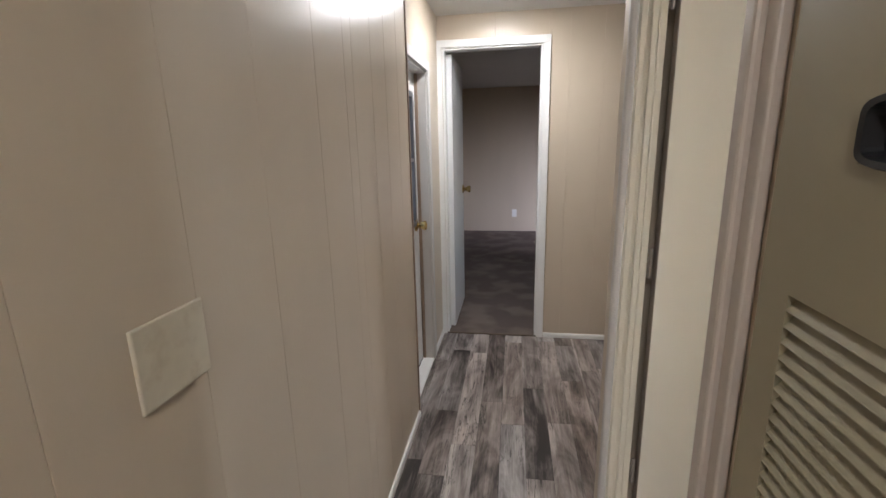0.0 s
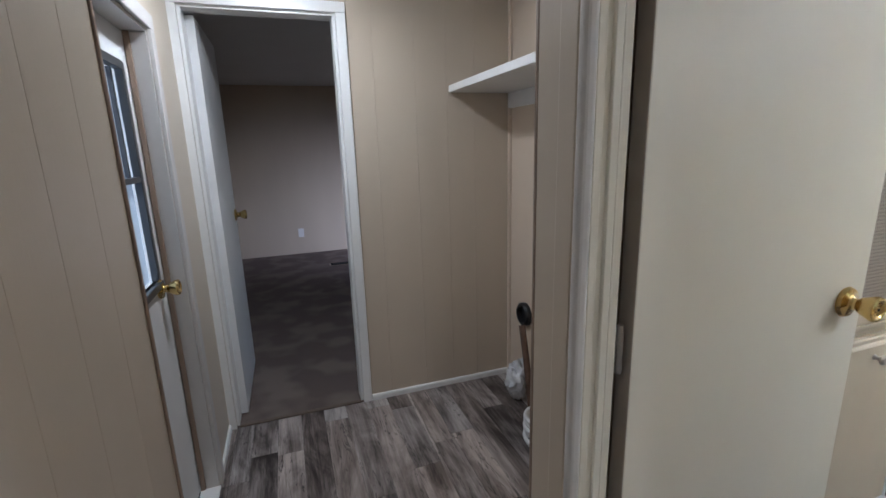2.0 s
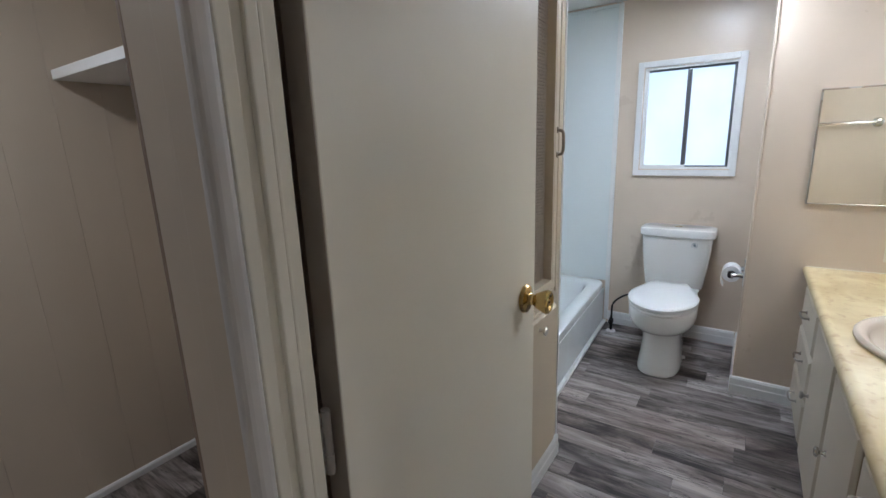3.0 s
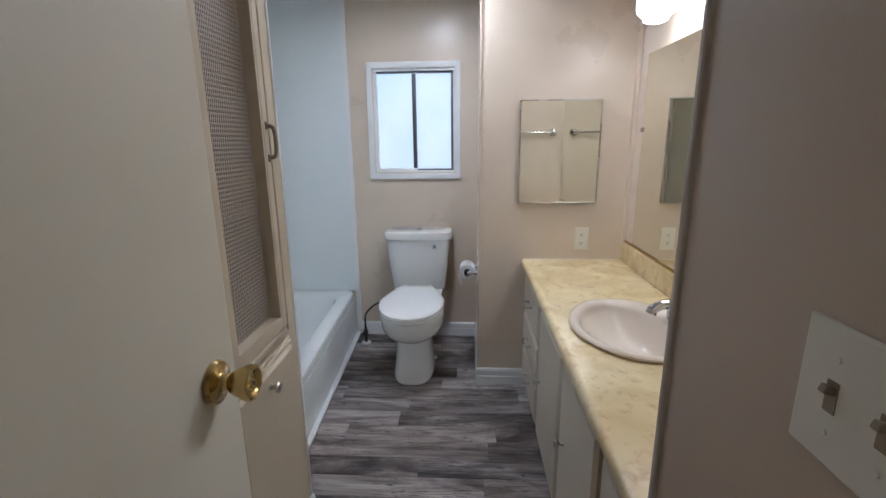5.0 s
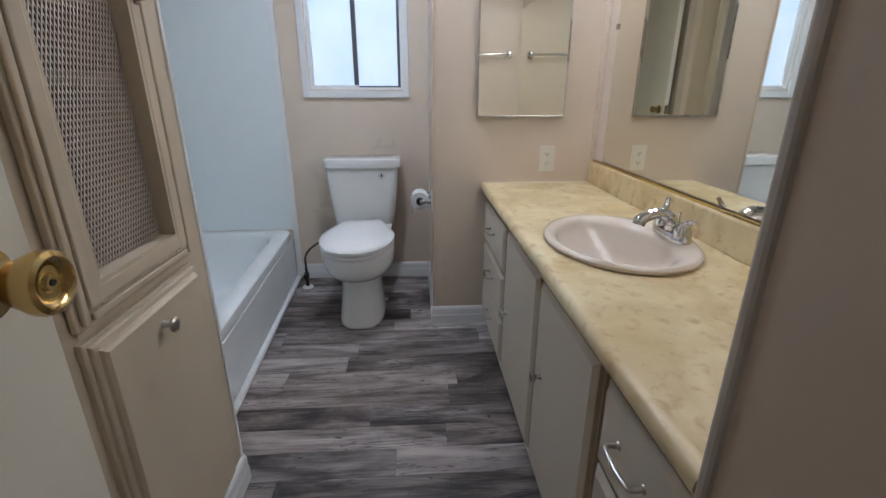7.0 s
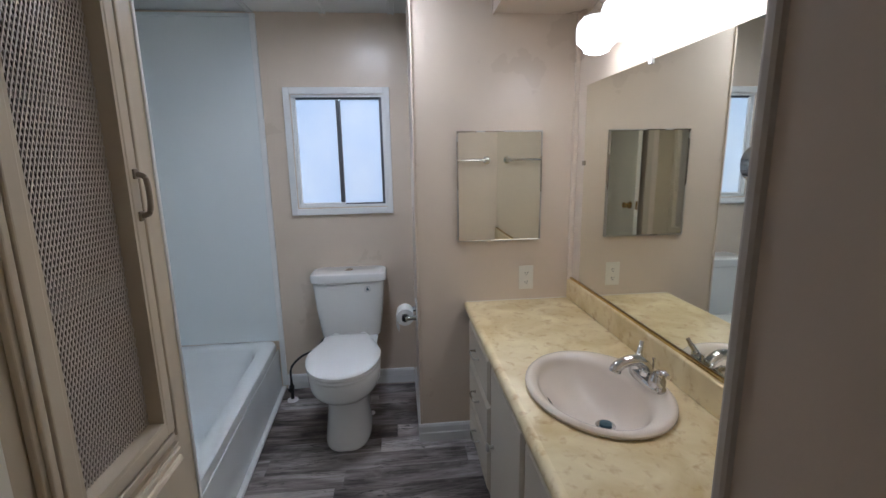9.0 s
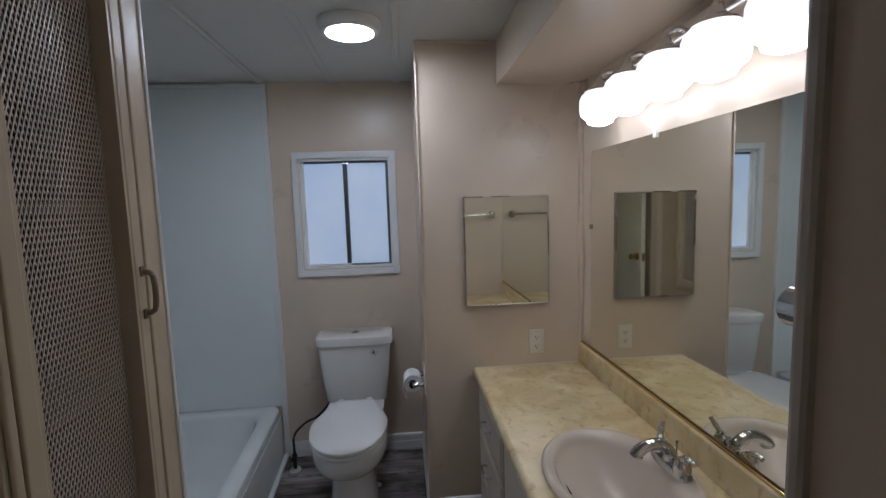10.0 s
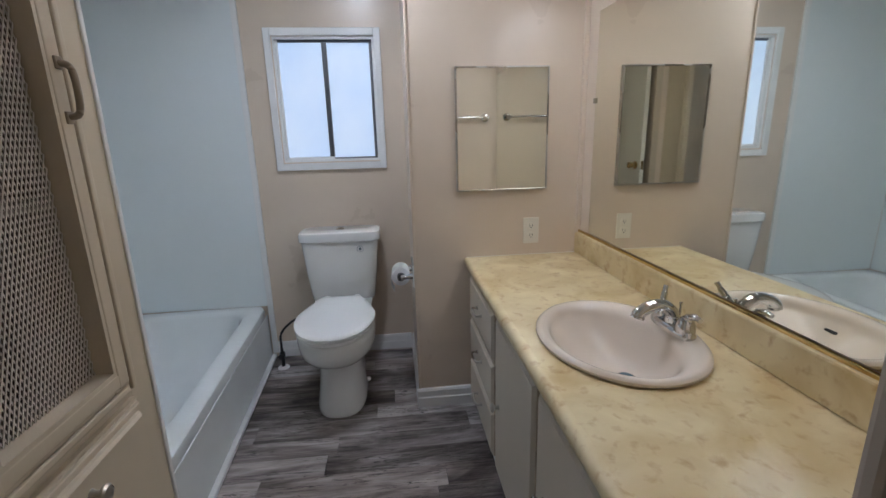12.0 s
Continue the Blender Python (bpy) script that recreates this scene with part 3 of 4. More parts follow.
entry = tagged(part("door_3", box(1.54, 1.58, 5.80, 6.406, 0.018, 0.90, 0.002), M_BDOOR), "white outside door with a sliding window", "door", kind="structure")
bm = box(1.54, 1.58, 6.345, 6.406, 0.90, 1.70, 0.002)
box(1.54, 1.58, 5.80, 6.345, 1.60, 1.70, bm=bm)
part("door_rail", bm, M_BDOOR, entry)
bm = box(1.563, 1.586, 6.322, 6.347, 0.89, 1.60, 0.003)
box(1.563, 1.586, 5.80, 6.322, 1.575, 1.60, bm=bm)
box(1.563, 1.592, 5.80, 6.347, 0.875, 0.90, 0.003, bm=bm)
box(1.563, 1.584, 5.80, 6.322, 1.232, 1.250, 0.002, bm=bm)
box(1.556, 1.570, 6.270, 6.280, 1.250, 1.575, 0.002, bm=bm)
part("window_frame", bm, M_ALU, entry, "grey aluminium window frame")
part("pane", box(1.550, 1.556, 5.80, 6.322, 0.90, 1.575), M_ENTRY_PANE, entry, "bright obscure glass pane")
knob_part(entry, 1.580, 6.325, 0.872, 90)
bm = tube([(1.615, 5.90, 1.675), (1.615, 6.02, 1.678), (1.59, 6.10, 1.682)], 0.006)
box(1.58, 1.625, 5.86, 5.92, 1.660, 1.690, 0.004, bm=bm)
part("door_closer", bm, M_ALU, entry, "small metal closer arm", True)

# furnace closet door: enamel panel with an inspection window and a louvred grille
furnace = thing("furnace_door", XR, 4.02, 0, "olive enamel furnace closet door with louvred grille", "furnace door")
fx = -0.015
bm = box(fx, fx + 0.02, -0.42, 0.42, 1.151, 1.300)
box(fx, fx + 0.02, -0.42, 0.42, 1.356, 1.955, bm=bm)
box(fx, fx + 0.02, 0.294, 0.42, 1.300, 1.356, bm=bm)
box(fx, fx + 0.02, -0.42, 0.048, 1.300, 1.356, bm=bm)
box(fx, fx + 0.02, 0.362, 0.42, 0.58, 1.151, bm=bm)
box(fx, fx + 0.02, -0.42, -0.35, 0.58, 1.151, bm=bm)
box(fx, fx + 0.02, -0.42, 0.42, 0.03, 0.58, 0.002, bm=bm)
part("panel", bm, M_FURN, furnace)
# black sheet: the shade between the louvres is painted, not cast
part("backing", box(0.03, 0.04, -0.42, 0.42, 0.03, 1.955), M_DARK, furnace, "black sheet standing in for the shaded hollow behind the grille")
bm = bmesh.new()
rim = []
for i in range(40):
    a = 2 * math.pi * i / 40
    c, s = math.cos(a), math.sin(a)
    rim.append((math.copysign(abs(c) ** 0.35, c), math.copysign(abs(s) ** 0.35, s)))
loft([[(fx - 0.001, 0.166 + 0.129 * y, 1.328 + 0.034 * z) for y, z in rim], [(fx - 0.006, 0.166 + 0.127 * y, 1.328 + 0.032 * z) for y, z in rim],
      [(fx - 0.005, 0.166 + 0.121 * y, 1.328 + 0.027 * z) for y, z in rim], [(fx + 0.012, 0.166 + 0.119 * y, 1.328 + 0.025 * z) for y, z in rim]], False, False, bm=bm)
part("window_gasket", bm, M_BLACK, furnace, "black rubber gasket")
part("window_glass", box(0.0, 0.004, 0.048, 0.294, 1.300, 1.356), M_BLACK, furnace, "dark inspection window")
slat_bm = box(-0.0012, 0.0012, -0.356, 0.362, -0.0085, 0.0085)
slat_bm.transform(pose(0, 0, 0, 0, 38, 0))
slat = part("slat", slat_bm, M_FURN, furnace)
slat.location = (fx + 0.006, 0, 1.138)
for i in range(1, 28):
    s = slat.copy()
    scene.collection.objects.link(s)
    s.location = (fx + 0.006, 0, 1.138 - 0.0197 * i)

# ======== hall ========
plate = thing("blank_plate", XL, 4.34, 1.06, "old square blank wall plate painted beige", "wall plate")
part("cover", box(0, 0.006, -0.064, 0.064, -0.057, 0.057, 0.003), M_BLANK, plate)

# one light in view; its copy further back is an added, unseen fill light
lamp_h = thing("ceiling_light", 2.04, 6.30, HC, "round white flush ceiling light, lit", "ceiling light", "flush ceiling lights")
part("rim", lathe([(0.0, -0.001), (0.118, -0.001), (0.118, -0.016), (0.108, -0.026), (0.098, -0.026), (0.096, -0.018), (0.0, -0.018)], 40), M_TRIM, lamp_h, "", True)
part("diffuser", lathe([(0.0, -0.019), (0.096, -0.019), (0.085, -0.032), (0.05, -0.040), (0.0, -0.042)], 40), M_HALLGLOBE, lamp_h, "glowing white diffuser", True)

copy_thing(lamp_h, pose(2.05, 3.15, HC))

shelf = thing("shelf", 3.0, 6.1, 1.575, "white painted shelf board in the alcove", "shelf")
part("board", box(-0.178, 0.165, -0.72, 0.715, 0, 0.033, 0.003), M_TRIM, shelf)
bm = box(0.147, 0.165, -0.72, 0.715, -0.075, 0, 0.002)
part("cleat", bm, M_TRIM, shelf)
strip = trim("corner_strip_alcove", box(3.148, 3.165, 6.80, YE, 0, HC, 0.004), M_BATH, "beige corner strip in the alcove")

# things left on the alcove floor
outlet_box = thing("dryer_vent", 3.165, 6.63, 0.43, "dark round dryer vent hole in the alcove wall", "vent")
bm = lathe([(0.045, 0.0), (0.062, 0.0), (0.064, 0.02), (0.055, 0.03), (0.046, 0.03), (0.044, 0.004)], 28, pose(0, 0, 0, 0, -90, 0))
part("collar", bm, M_BLACK, outlet_box, "", True)
part("duct_hole", lathe([(0.0, 0.001), (0.047, 0.001), (0.047, 0.003), (0.0, 0.003)], 28, pose(0, 0, 0, 0, -90, 0)), M_DARK, outlet_box)
pipe = thing("drain_pipe", 3.085, 6.49, 0, "rusty brown drain pipe leaning in the alcove", "pipe")
part("tube", tube(curve_points([(0.02, 0.075, 0.40), (0.01, 0.0, 0.2), (0.0, -0.06, 0.016)], 6), 0.017, 14), M_PIPE, pipe, "", True)
bag = thing("plastic_bag", 3.075, 6.545, 0, "crumpled clear plastic bag on the floor", "bag")
bm = bmesh.new()
bmesh.ops.create_icosphere(bm, subdivisions=4, radius=1)
for v in bm.verts:
    k = 1 + 0.34 * noise.noise(v.co * 2.1) + 0.17 * noise.noise(v.co * 6.3)
    v.co = Vector((v.co.x * 0.062 * k, v.co.y * 0.062 * k, 0.10 + v.co.z * 0.10 * k))
low = min(v.co.z for v in bm.verts)
for v in bm.verts:
    v.co.z = max(v.co.z - low - 0.004, 0.0)
part("bag_skin", bm, M_BAG, bag, "", True)
coil = thing("hose_coil", 3.02, 6.16, 0, "white coiled hose lying on the floor", "hose")
pts = []
for i in range(150):
    a = i * 0.25
    pts.append((0.105 * math.cos(a) * (1 + 0.05 * math.sin(i * 0.37)), 0.105 * math.sin(a), 0.010 + 0.026 * a / (2 * math.pi) * 0.9 + 0.004 * math.sin(i * 0.6)))
part("tube", tube(pts, 0.0095, 8), M_HOSE, coil, "", True)
vent = thing("floor_register", 2.55, 9.86, 0.006, "dark metal floor register in the carpet", "floor vent")
bm = box(-0.14, 0.14, -0.055, 0.055, 0, 0.006, 0.002)
part("frame", bm, M_BRONZE, vent)
for i in range(7):
    part("slat", box(-0.125, 0.125, -0.045 + i * 0.0145, -0.040 + i * 0.0145, 0.006, 0.009), M_DARK, vent)


# ======== bathroom ========
def window():
    w = new("window_1", None)
    w.matrix_world = pose(XW, 5.175, 1.42)
    tagged(w, "small sliding window with frosted panes and white trim", "window", kind="structure")
    # casing boards
    bm = bmesh.new()
    y0, y1, z0, z1 = -0.288, 0.288, -0.35, 0.35
    for a in ((y0, y0 + 0.034, z0, z1), (y1 - 0.034, y1, z0, z1), (y0 + 0.034, y1 - 0.034, z0, z0 + 0.036), (y0 + 0.034, y1 - 0.034, z1 - 0.036, z1)):
        box(-0.016, 0, *a, 0.003, bm=bm)
    part("window_casing", bm, M_TRIM, w)
    bm = bmesh.new()
    for a in ((-0.257, -0.243, -0.308, 0.312), (0.243, 0.249, -0.308, 0.312), (-0.243, 0.243, -0.308, -0.296), (-0.243, 0.243, 0.300, 0.312)):
        box(0, 0.10, *a, bm=bm)
    part("window_lining", bm, M_TRIM, w)
    bm = bmesh.new()
    for a in ((-0.243, -0.228, -0.296, 0.30), (-0.228, 0.229, 0.288, 0.30), (-0.228, -0.012, -0.296, -0.288)):
        box(0.022, 0.05, *a, 0.002, bm=bm)
    part("window_frame", bm, M_ALU, w, "dark grey aluminium frame")
    bm = box(0.022, 0.05, 0.229, 0.243, -0.296, 0.30, 0.002)
    box(0.022, 0.05, -0.012, 0.229, -0.296, -0.283, 0.002, bm=bm)
    part("sash_frame", bm, M_TRIM, w, "white sash edge")
    part("mullion", box(0.018, 0.048, -0.012, 0.012, -0.283, 0.286, 0.003), M_ALU, w)
    for a, b, x in ((-0.228, -0.012, 0.040), (0.012, 0.229, 0.032)):
        part("pane", box(x, x + 0.004, a, b, -0.288, 0.288), M_FROST, w, "frosted glass pane")


window()


def bathtub():
    t = thing("bathtub", 4.652, 5.943, 0, "white acrylic alcove bathtub with a plain low apron", "bathtub", rz=2.63)
    cx, cy, hx, hy = 0.0, 0.0, 0.790, 0.366

    def rect(z, ix0, ix1, iy, power):
        n, ring = 72, []
        x0, x1 = -hx + ix0, hx - ix1
        mx, rx, ry = (x0 + x1) / 2, (x1 - x0) / 2, hy - iy
        for i in range(n):
            a = 2 * math.pi * (i + 0.5) / n
            c, s = math.cos(a), math.sin(a)
            k = (abs(c) ** power + abs(s) ** power) ** (-1 / power)
            ring.append((mx + c * k * rx, s * k * ry, z))
        return ring

    rings = [rect(0.0, 0, 0, 0.004, 60), rect(0.27, 0, 0, 0.004, 60), rect(0.296, 0, 0, 0.0, 60), rect(0.308, 0.003, 0.003, 0.003, 50), rect(0.314, 0.010, 0.008, 0.012, 40),
             rect(0.315, 0.07, 0.055, 0.062, 16), rect(0.311, 0.086, 0.070, 0.080, 10), rect(0.292, 0.098, 0.085, 0.092, 8), rect(0.22, 0.095, 0.10, 0.105, 7), rect(0.12, 0.12, 0.17, 0.125, 6),
             rect(0.070, 0.16, 0.24, 0.16, 5), rect(0.06, 0.30, 0.36, 0.24, 4)]
    part("basin", loft(rings), M_TUB, t, "", True)
    part("apron", box(-hx, hx, -hy - 0.002, -hy + 0.003, 0.0, 0.262, 0.002), M_TUB, t)
    part("drain", lathe([(0.0, 0.062), (0.03, 0.062), (0.028, 0.066), (0.0, 0.066)], 20, Matrix.Translation((-0.42, 0, 0))), M_CHROME, t, "chrome tub drain", True)


bathtub()

surround = thing("tub_surround", 4.65, 6.0, 0.318, "pale blue-white glossy tub surround panels", "tub surround")
bm = box(0.775, 0.782, -0.398, 0.322, 0.0, BC - 0.318 - 0.03, 0.002)
part("end_panel", bm, M_SURR, surround)
part("long_panel", box(-0.775, 0.774, 0.322, 0.329, 0.0, BC - 0.318 - 0.03, 0.002), M_SURR, surround)
part("head_panel", box(-0.777, -0.771, -0.43, 0.321, 0.0, BC - 0.318 - 0.03, 0.002), M_SURR, surround)
part("edge_strip", box(0.768, 0.784, -0.428, -0.399, -0.29, BC - 0.318 - 0.012, 0.003), M_CAULK, surround, "white edge strip")
part("top_strip", box(0.77, 0.783, -0.398, 0.322, BC - 0.318 - 0.03, BC - 0.318 - 0.012, 0.002), M_SURR, surround)

shower = thing("shower_head", 3.882, 5.93, 1.87, "chrome shower head on a bent arm", "shower head")
part("arm", tube(curve_points([(0, 0, 0), (0.07, 0, 0.012), (0.125, 0, -0.015), (0.155, 0, -0.05)], 6), 0.010, 12), M_CHROME, shower, "", True)
part("flange", lathe([(0.0, 0.0), (0.028, 0.0), (0.026, 0.006), (0.012, 0.010), (0.0, 0.010)], 24, pose(0, 0, 0, 0, 90, 0)), M_CHROME, shower, "", True)
part("head", lathe([(0.0, 0.0), (0.014, 0.0), (0.017, 0.02), (0.036, 0.044), (0.041, 0.054), (0.039, 0.059), (0.0, 0.057)], 28, pose(0.15, 0, -0.042, 0, 145, 0)), M_CHROME, shower, "", True)


def linen_cabinet():
    c = thing("linen_cabinet", 3.2, 5.394, 0, "built-in tan linen cabinet with a wire mesh door", "cabinet")
    W, D, H = 0.634, 0.55, BC - 0.002
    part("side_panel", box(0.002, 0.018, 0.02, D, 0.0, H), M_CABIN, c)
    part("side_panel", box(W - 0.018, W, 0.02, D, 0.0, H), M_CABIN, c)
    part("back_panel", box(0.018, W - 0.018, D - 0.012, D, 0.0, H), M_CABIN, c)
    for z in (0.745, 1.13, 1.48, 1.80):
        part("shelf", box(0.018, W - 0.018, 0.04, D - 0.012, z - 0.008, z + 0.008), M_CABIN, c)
    bm = box(0.002, 0.235, 0, 0.02, 0.09, H, 0.001)
    box(0.595, 0.674, 0, 0.02, 0.09, H, 0.002, bm=bm)
    box(0.235, 0.595, 0, 0.02, 0.730, 0.765, bm=bm)
    box(0.235, 0.595, 0, 0.02, 1.955, H, bm=bm)
    box(0.235, 0.595, 0, 0.02, 0.09, 0.11, bm=bm)
    part("face_frame", bm, M_CAB, c)
    part("edge_bead", box(0.666, 0.678, -0.004, 0.022, 0.0, H, 0.003), M_TRIM, c, "pale edge bead")
    part("plinth", sweep(BASE, (0.002, 0.0, 0), (0.678, 0.0, 0), (0, -1, 0)), M_TRIM, c, "white baseboard")
    # lower door, raised edge moulding
    x0, x1, z0, z1 = 0.222, 0.592, 0.115, 0.738
    bm = moulded(x0, x1, z0, z1, ((0, 0), (0, -0.010), (0.003, -0.012), (0.007, -0.012), (0.008, -0.017), (0.010, -0.019), (0.020, -0.019), (0.022, -0.025), (0.027, -0.030)))
    low_door = part("lower_door", bm, M_CAB, c, "tan painted door")
    part("knob", lathe([(0.0, 0.0), (0.009, 0.0), (0.006, 0.006), (0.006, 0.014), (0.014, 0.019), (0.0155, 0.024), (0.012, 0.028), (0.0, 0.030)], 20, pose(0.40, -0.030, 0.677, 90, 0, 0)), M_NICKEL, low_door, "round metal knob", True)
    # mesh door: moulded frame
    x0, x1, z0, z1, f = 0.222, 0.592, 0.758, 1.965, 0.062
    bm = bmesh.new()
    for a, b, e, g in ((x0, x0 + f, z0, z1), (x1 - f, x1, z0, z1), (x0 + f, x1 - f, z0, z0 + f), (x0 + f, x1 - f, z1 - f, z1)):
        box(a, b, -0.014, -0.001, e, g, 0.003, bm=bm)
    for a, b, e, g in ((x0 + 0.008, x0 + 0.022, z0 + 0.008, z1 - 0.008), (x0 + 0.028, x0 + f - 0.004, z0 + 0.028, z1 - 0.028),
                       (x1 - 0.022, x1 - 0.008, z0 + 0.008, z1 - 0.008), (x1 - f + 0.004, x1 - 0.028, z0 + 0.028, z1 - 0.028)):
        box(a, b, -0.022, -0.014, e, g, 0.003, bm=bm)
    for a, b in ((z0 + 0.008, z0 + 0.022), (z0 + 0.030, z0 + f - 0.004), (z1 - 0.022, z1 - 0.008), (z1 - f + 0.004, z1 - 0.030)):
        box(x0 + 0.03, x1 - 0.03, -0.0215, -0.014, a, b, 0.003, bm=bm)
    for a, b, e, g in ((x0 + f - 0.010, x0 + f + 0.003, z0 + f - 0.010, z1 - f + 0.010), (x1 - f - 0.003, x1 - f + 0.010, z0 + f - 0.010, z1 - f + 0.010),
                       (x0 + f + 0.003, x1 - f - 0.003, z0 + f - 0.010, z0 + f + 0.003), (x0 + f + 0.003, x1 - f - 0.003, z1 - f - 0.003, z1 - f + 0.010)):
        box(a, b, -0.0205, 0.017, e, g, bm=bm)
    mesh_door = part("mesh_door", bm, M_CAB, c, "tan moulded door frame")
    bm = bmesh.new()
    ax0, ax1, az0, az1 = x0 + f + 0.003, x1 - f - 0.003, z0 + f + 0.003, z1 - f - 0.003
    pitch, slope, t = 0.0082, 2.6, 0.0014
    n = int((ax1 - ax0 + (az1 - az0) / slope) / pitch)
    for s in (1, -1):
        for i in range(-int((az1 - az0) / slope / pitch) - 1, n + 1):
            # strand x = start + s * (z - az0) / slope, cut to the opening
            start = (ax0 if s > 0 else ax1) + s * i * pitch
            za, zb = az0, az1
            lims = sorted(((ax0 - start) * slope * s + az0, (ax1 - start) * slope * s + az0))
            za, zb = max(za, lims[0]), min(zb, lims[1])
            if zb - za < 0.004:
                continue
            p, q = Vector((start + s * (za - az0) / slope, 0.011 - 0.0006 * s, za)), Vector((start + s * (zb - az0) / slope, 0.011 - 0.0006 * s, zb))
            side = Vector((q.z - p.z, 0, p.x - q.x)).normalized() * t
            dep = Vector((0, 0.0006, 0))
            v = [bm.verts.new(k) for k in (p - side - dep, p + side - dep, q + side - dep, q - side - dep, p - side + dep, p + side + dep, q + side + dep, q - side + dep)]
            for fce in ((0, 1, 2, 3), (7, 6, 5, 4), (0, 3, 7, 4), (1, 5, 6, 2)):
                bm.faces.new([v[k] for k in fce])
    part("wire_mesh", bm, M_MESH, mesh_door, "painted expanded metal mesh")
    h = tube(curve_points([(0.553, -0.020, 1.352), (0.553, -0.040, 1.345), (0.553, -0.044, 1.31), (0.553, -0.040, 1.275), (0.553, -0.020, 1.268)], 5), 0.0055, 10)
    for z in (1.352, 1.268):
        box(0.545, 0.561, -0.026, -0.021, z - 0.010, z + 0.010, 0.002, bm=h)
    part("handle", h, M_BRONZE, mesh_door, "bronze arched pull handle", True)
    for z in (0.84, 1.36, 1.88):
        part("hinge", box(x0 - 0.010, x0 + 0.006, -0.016, -0.002, z - 0.025, z + 0.025, 0.003), M_BRONZE, mesh_door, "small bronze hinge")


linen_cabinet()


def toilet():
    t = thing("toilet", XW - 0.012, 5.15, 0, "white two-piece toilet with closed lid", "toilet")
    # tank: x runs from the wall outwards as -x
    rings = []
    for z, d0, d1, w in ((0.385, 0.02, 0.170, 0.155), (0.40, 0.008, 0.180, 0.165), (0.55, 0.004, 0.190, 0.184), (0.715, 0.002, 0.198, 0.198)):
        rings.append([(-(d0 + d1) / 2 + x, y, z) for x, y, _ in oval(0, 0, z, (d1 - d0) / 2, w, 48, 7)])
    part("tank", loft(rings), M_PORC, t, "", True)
    rings = []
    for z, d, w in ((0.712, 0.198, 0.203), (0.716, 0.206, 0.209), (0.748, 0.208, 0.211), (0.758, 0.202, 0.206), (0.762, 0.19, 0.19)):
        rings.append([(-0.101 + x, y, z) for x, y, _ in oval(0, 0, z, d / 2 + 0.002, w, 48, 6)])
    lid = part("tank_lid", loft(rings), M_PORC, t, "", True)
    part("flush_button", lathe([(0.0, 0.0), (0.023, 0.0), (0.023, 0.004), (0.019, 0.006), (0.0, 0.006)], 24, Matrix.Translation((-0.10, 0.0, 0.761))), M_NICKEL, lid, "chrome dual flush button", True)
    face = pose(-0.198, -0.105, 0.672, 0, -93, 0)
    sticker = part("sticker", lathe([(0.0, 0.0), (0.0165, 0.0), (0.0165, 0.0012), (0.0, 0.0012)], 24, face), M_BLUE, t, "round water-drop sticker")
    part("white_disc", lathe([(0.0, 0.001), (0.0145, 0.001), (0.0145, 0.0018), (0.0, 0.0018)], 24, face), M_SEAT, sticker)
    drop = loft([[(0.0075 * k * math.cos(math.pi * i / 8) + (0.009 if i == 0 else 0.0) * k, 0.0075 * k * math.sin(math.pi * i / 8), h) for i in range(16)] for k, h in ((1, 0.0015), (0.95, 0.0026))], bm=None)
    drop.transform(face)
    part("drop", drop, M_BLUE, sticker)
    # bowl: a full round body that tucks in over a flared foot
    rings = [oval(x, 0, z, rx, ry, 56, p) for z, x, rx, ry, p in (
        (0.238, -0.470, 0.150, 0.098, 2.5), (0.250, -0.478, 0.182, 0.116, 2.4), (0.267, -0.488, 0.212, 0.136, 2.3), (0.289, -0.497, 0.236, 0.155, 2.2), (0.313, -0.504, 0.251, 0.168, 2.15),
        (0.340, -0.508, 0.258, 0.174, 2.1), (0.370, -0.510, 0.261, 0.175, 2.1), (0.392, -0.510, 0.260, 0.174, 2.1), (0.401, -0.510, 0.252, 0.167, 2.1))]
    part("bowl", loft(rings), M_PORC, t, "", True)
    rings = [oval(x, 0, z, rx, ry, 56, p) for z, x, rx, ry, p in (
        (0.0, -0.455, 0.204, 0.112, 2.7), (0.008, -0.455, 0.207, 0.115, 2.7), (0.022, -0.455, 0.205, 0.114, 2.7), (0.06, -0.452, 0.198, 0.109, 2.7), (0.12, -0.450, 0.188, 0.103, 2.6),
        (0.18, -0.450, 0.180, 0.098, 2.6), (0.250, -0.455, 0.182, 0.098, 2.5))]
    part("pedestal", loft(rings), M_PORC, t, "", True)
    rings = [oval(-0.20, 0, z, 0.17, w, 32, 5) for z, w in ((0.0, 0.09), (0.15, 0.085), (0.30, 0.11), (0.385, 0.15), (0.395, 0.15))]
    part("trapway", loft(rings), M_PORC, t, "", True)

    def d_ring(z, grow):
        ring = []
        for x, y, _ in oval(-0.520, 0, z, 0.264 + grow, 0.178 + grow, 64, 2.1):
            if x > -0.50:
                k = min((x + 0.50) / 0.236, 1.0)
                y = math.copysign(min(abs(y) + 0.06 * k, (0.178 + grow) * (1 - 0.46 * k ** 1.25)), y)
            ring.append((min(x, -0.262 + grow), y, z))
        return ring

    part("seat", loft([d_ring(0.403, -0.006), d_ring(0.406, -0.002), d_ring(0.418, -0.002), d_ring(0.421, -0.006)]), M_SEAT, t, "white seat ring", True)
    part("lid", loft([d_ring(0.424, -0.006), d_ring(0.427, 0.001), d_ring(0.438, 0.001), d_ring(0.445, -0.008), d_ring(0.448, -0.03), d_ring(0.450, -0.09)]), M_SEAT, t, "closed white lid", True)
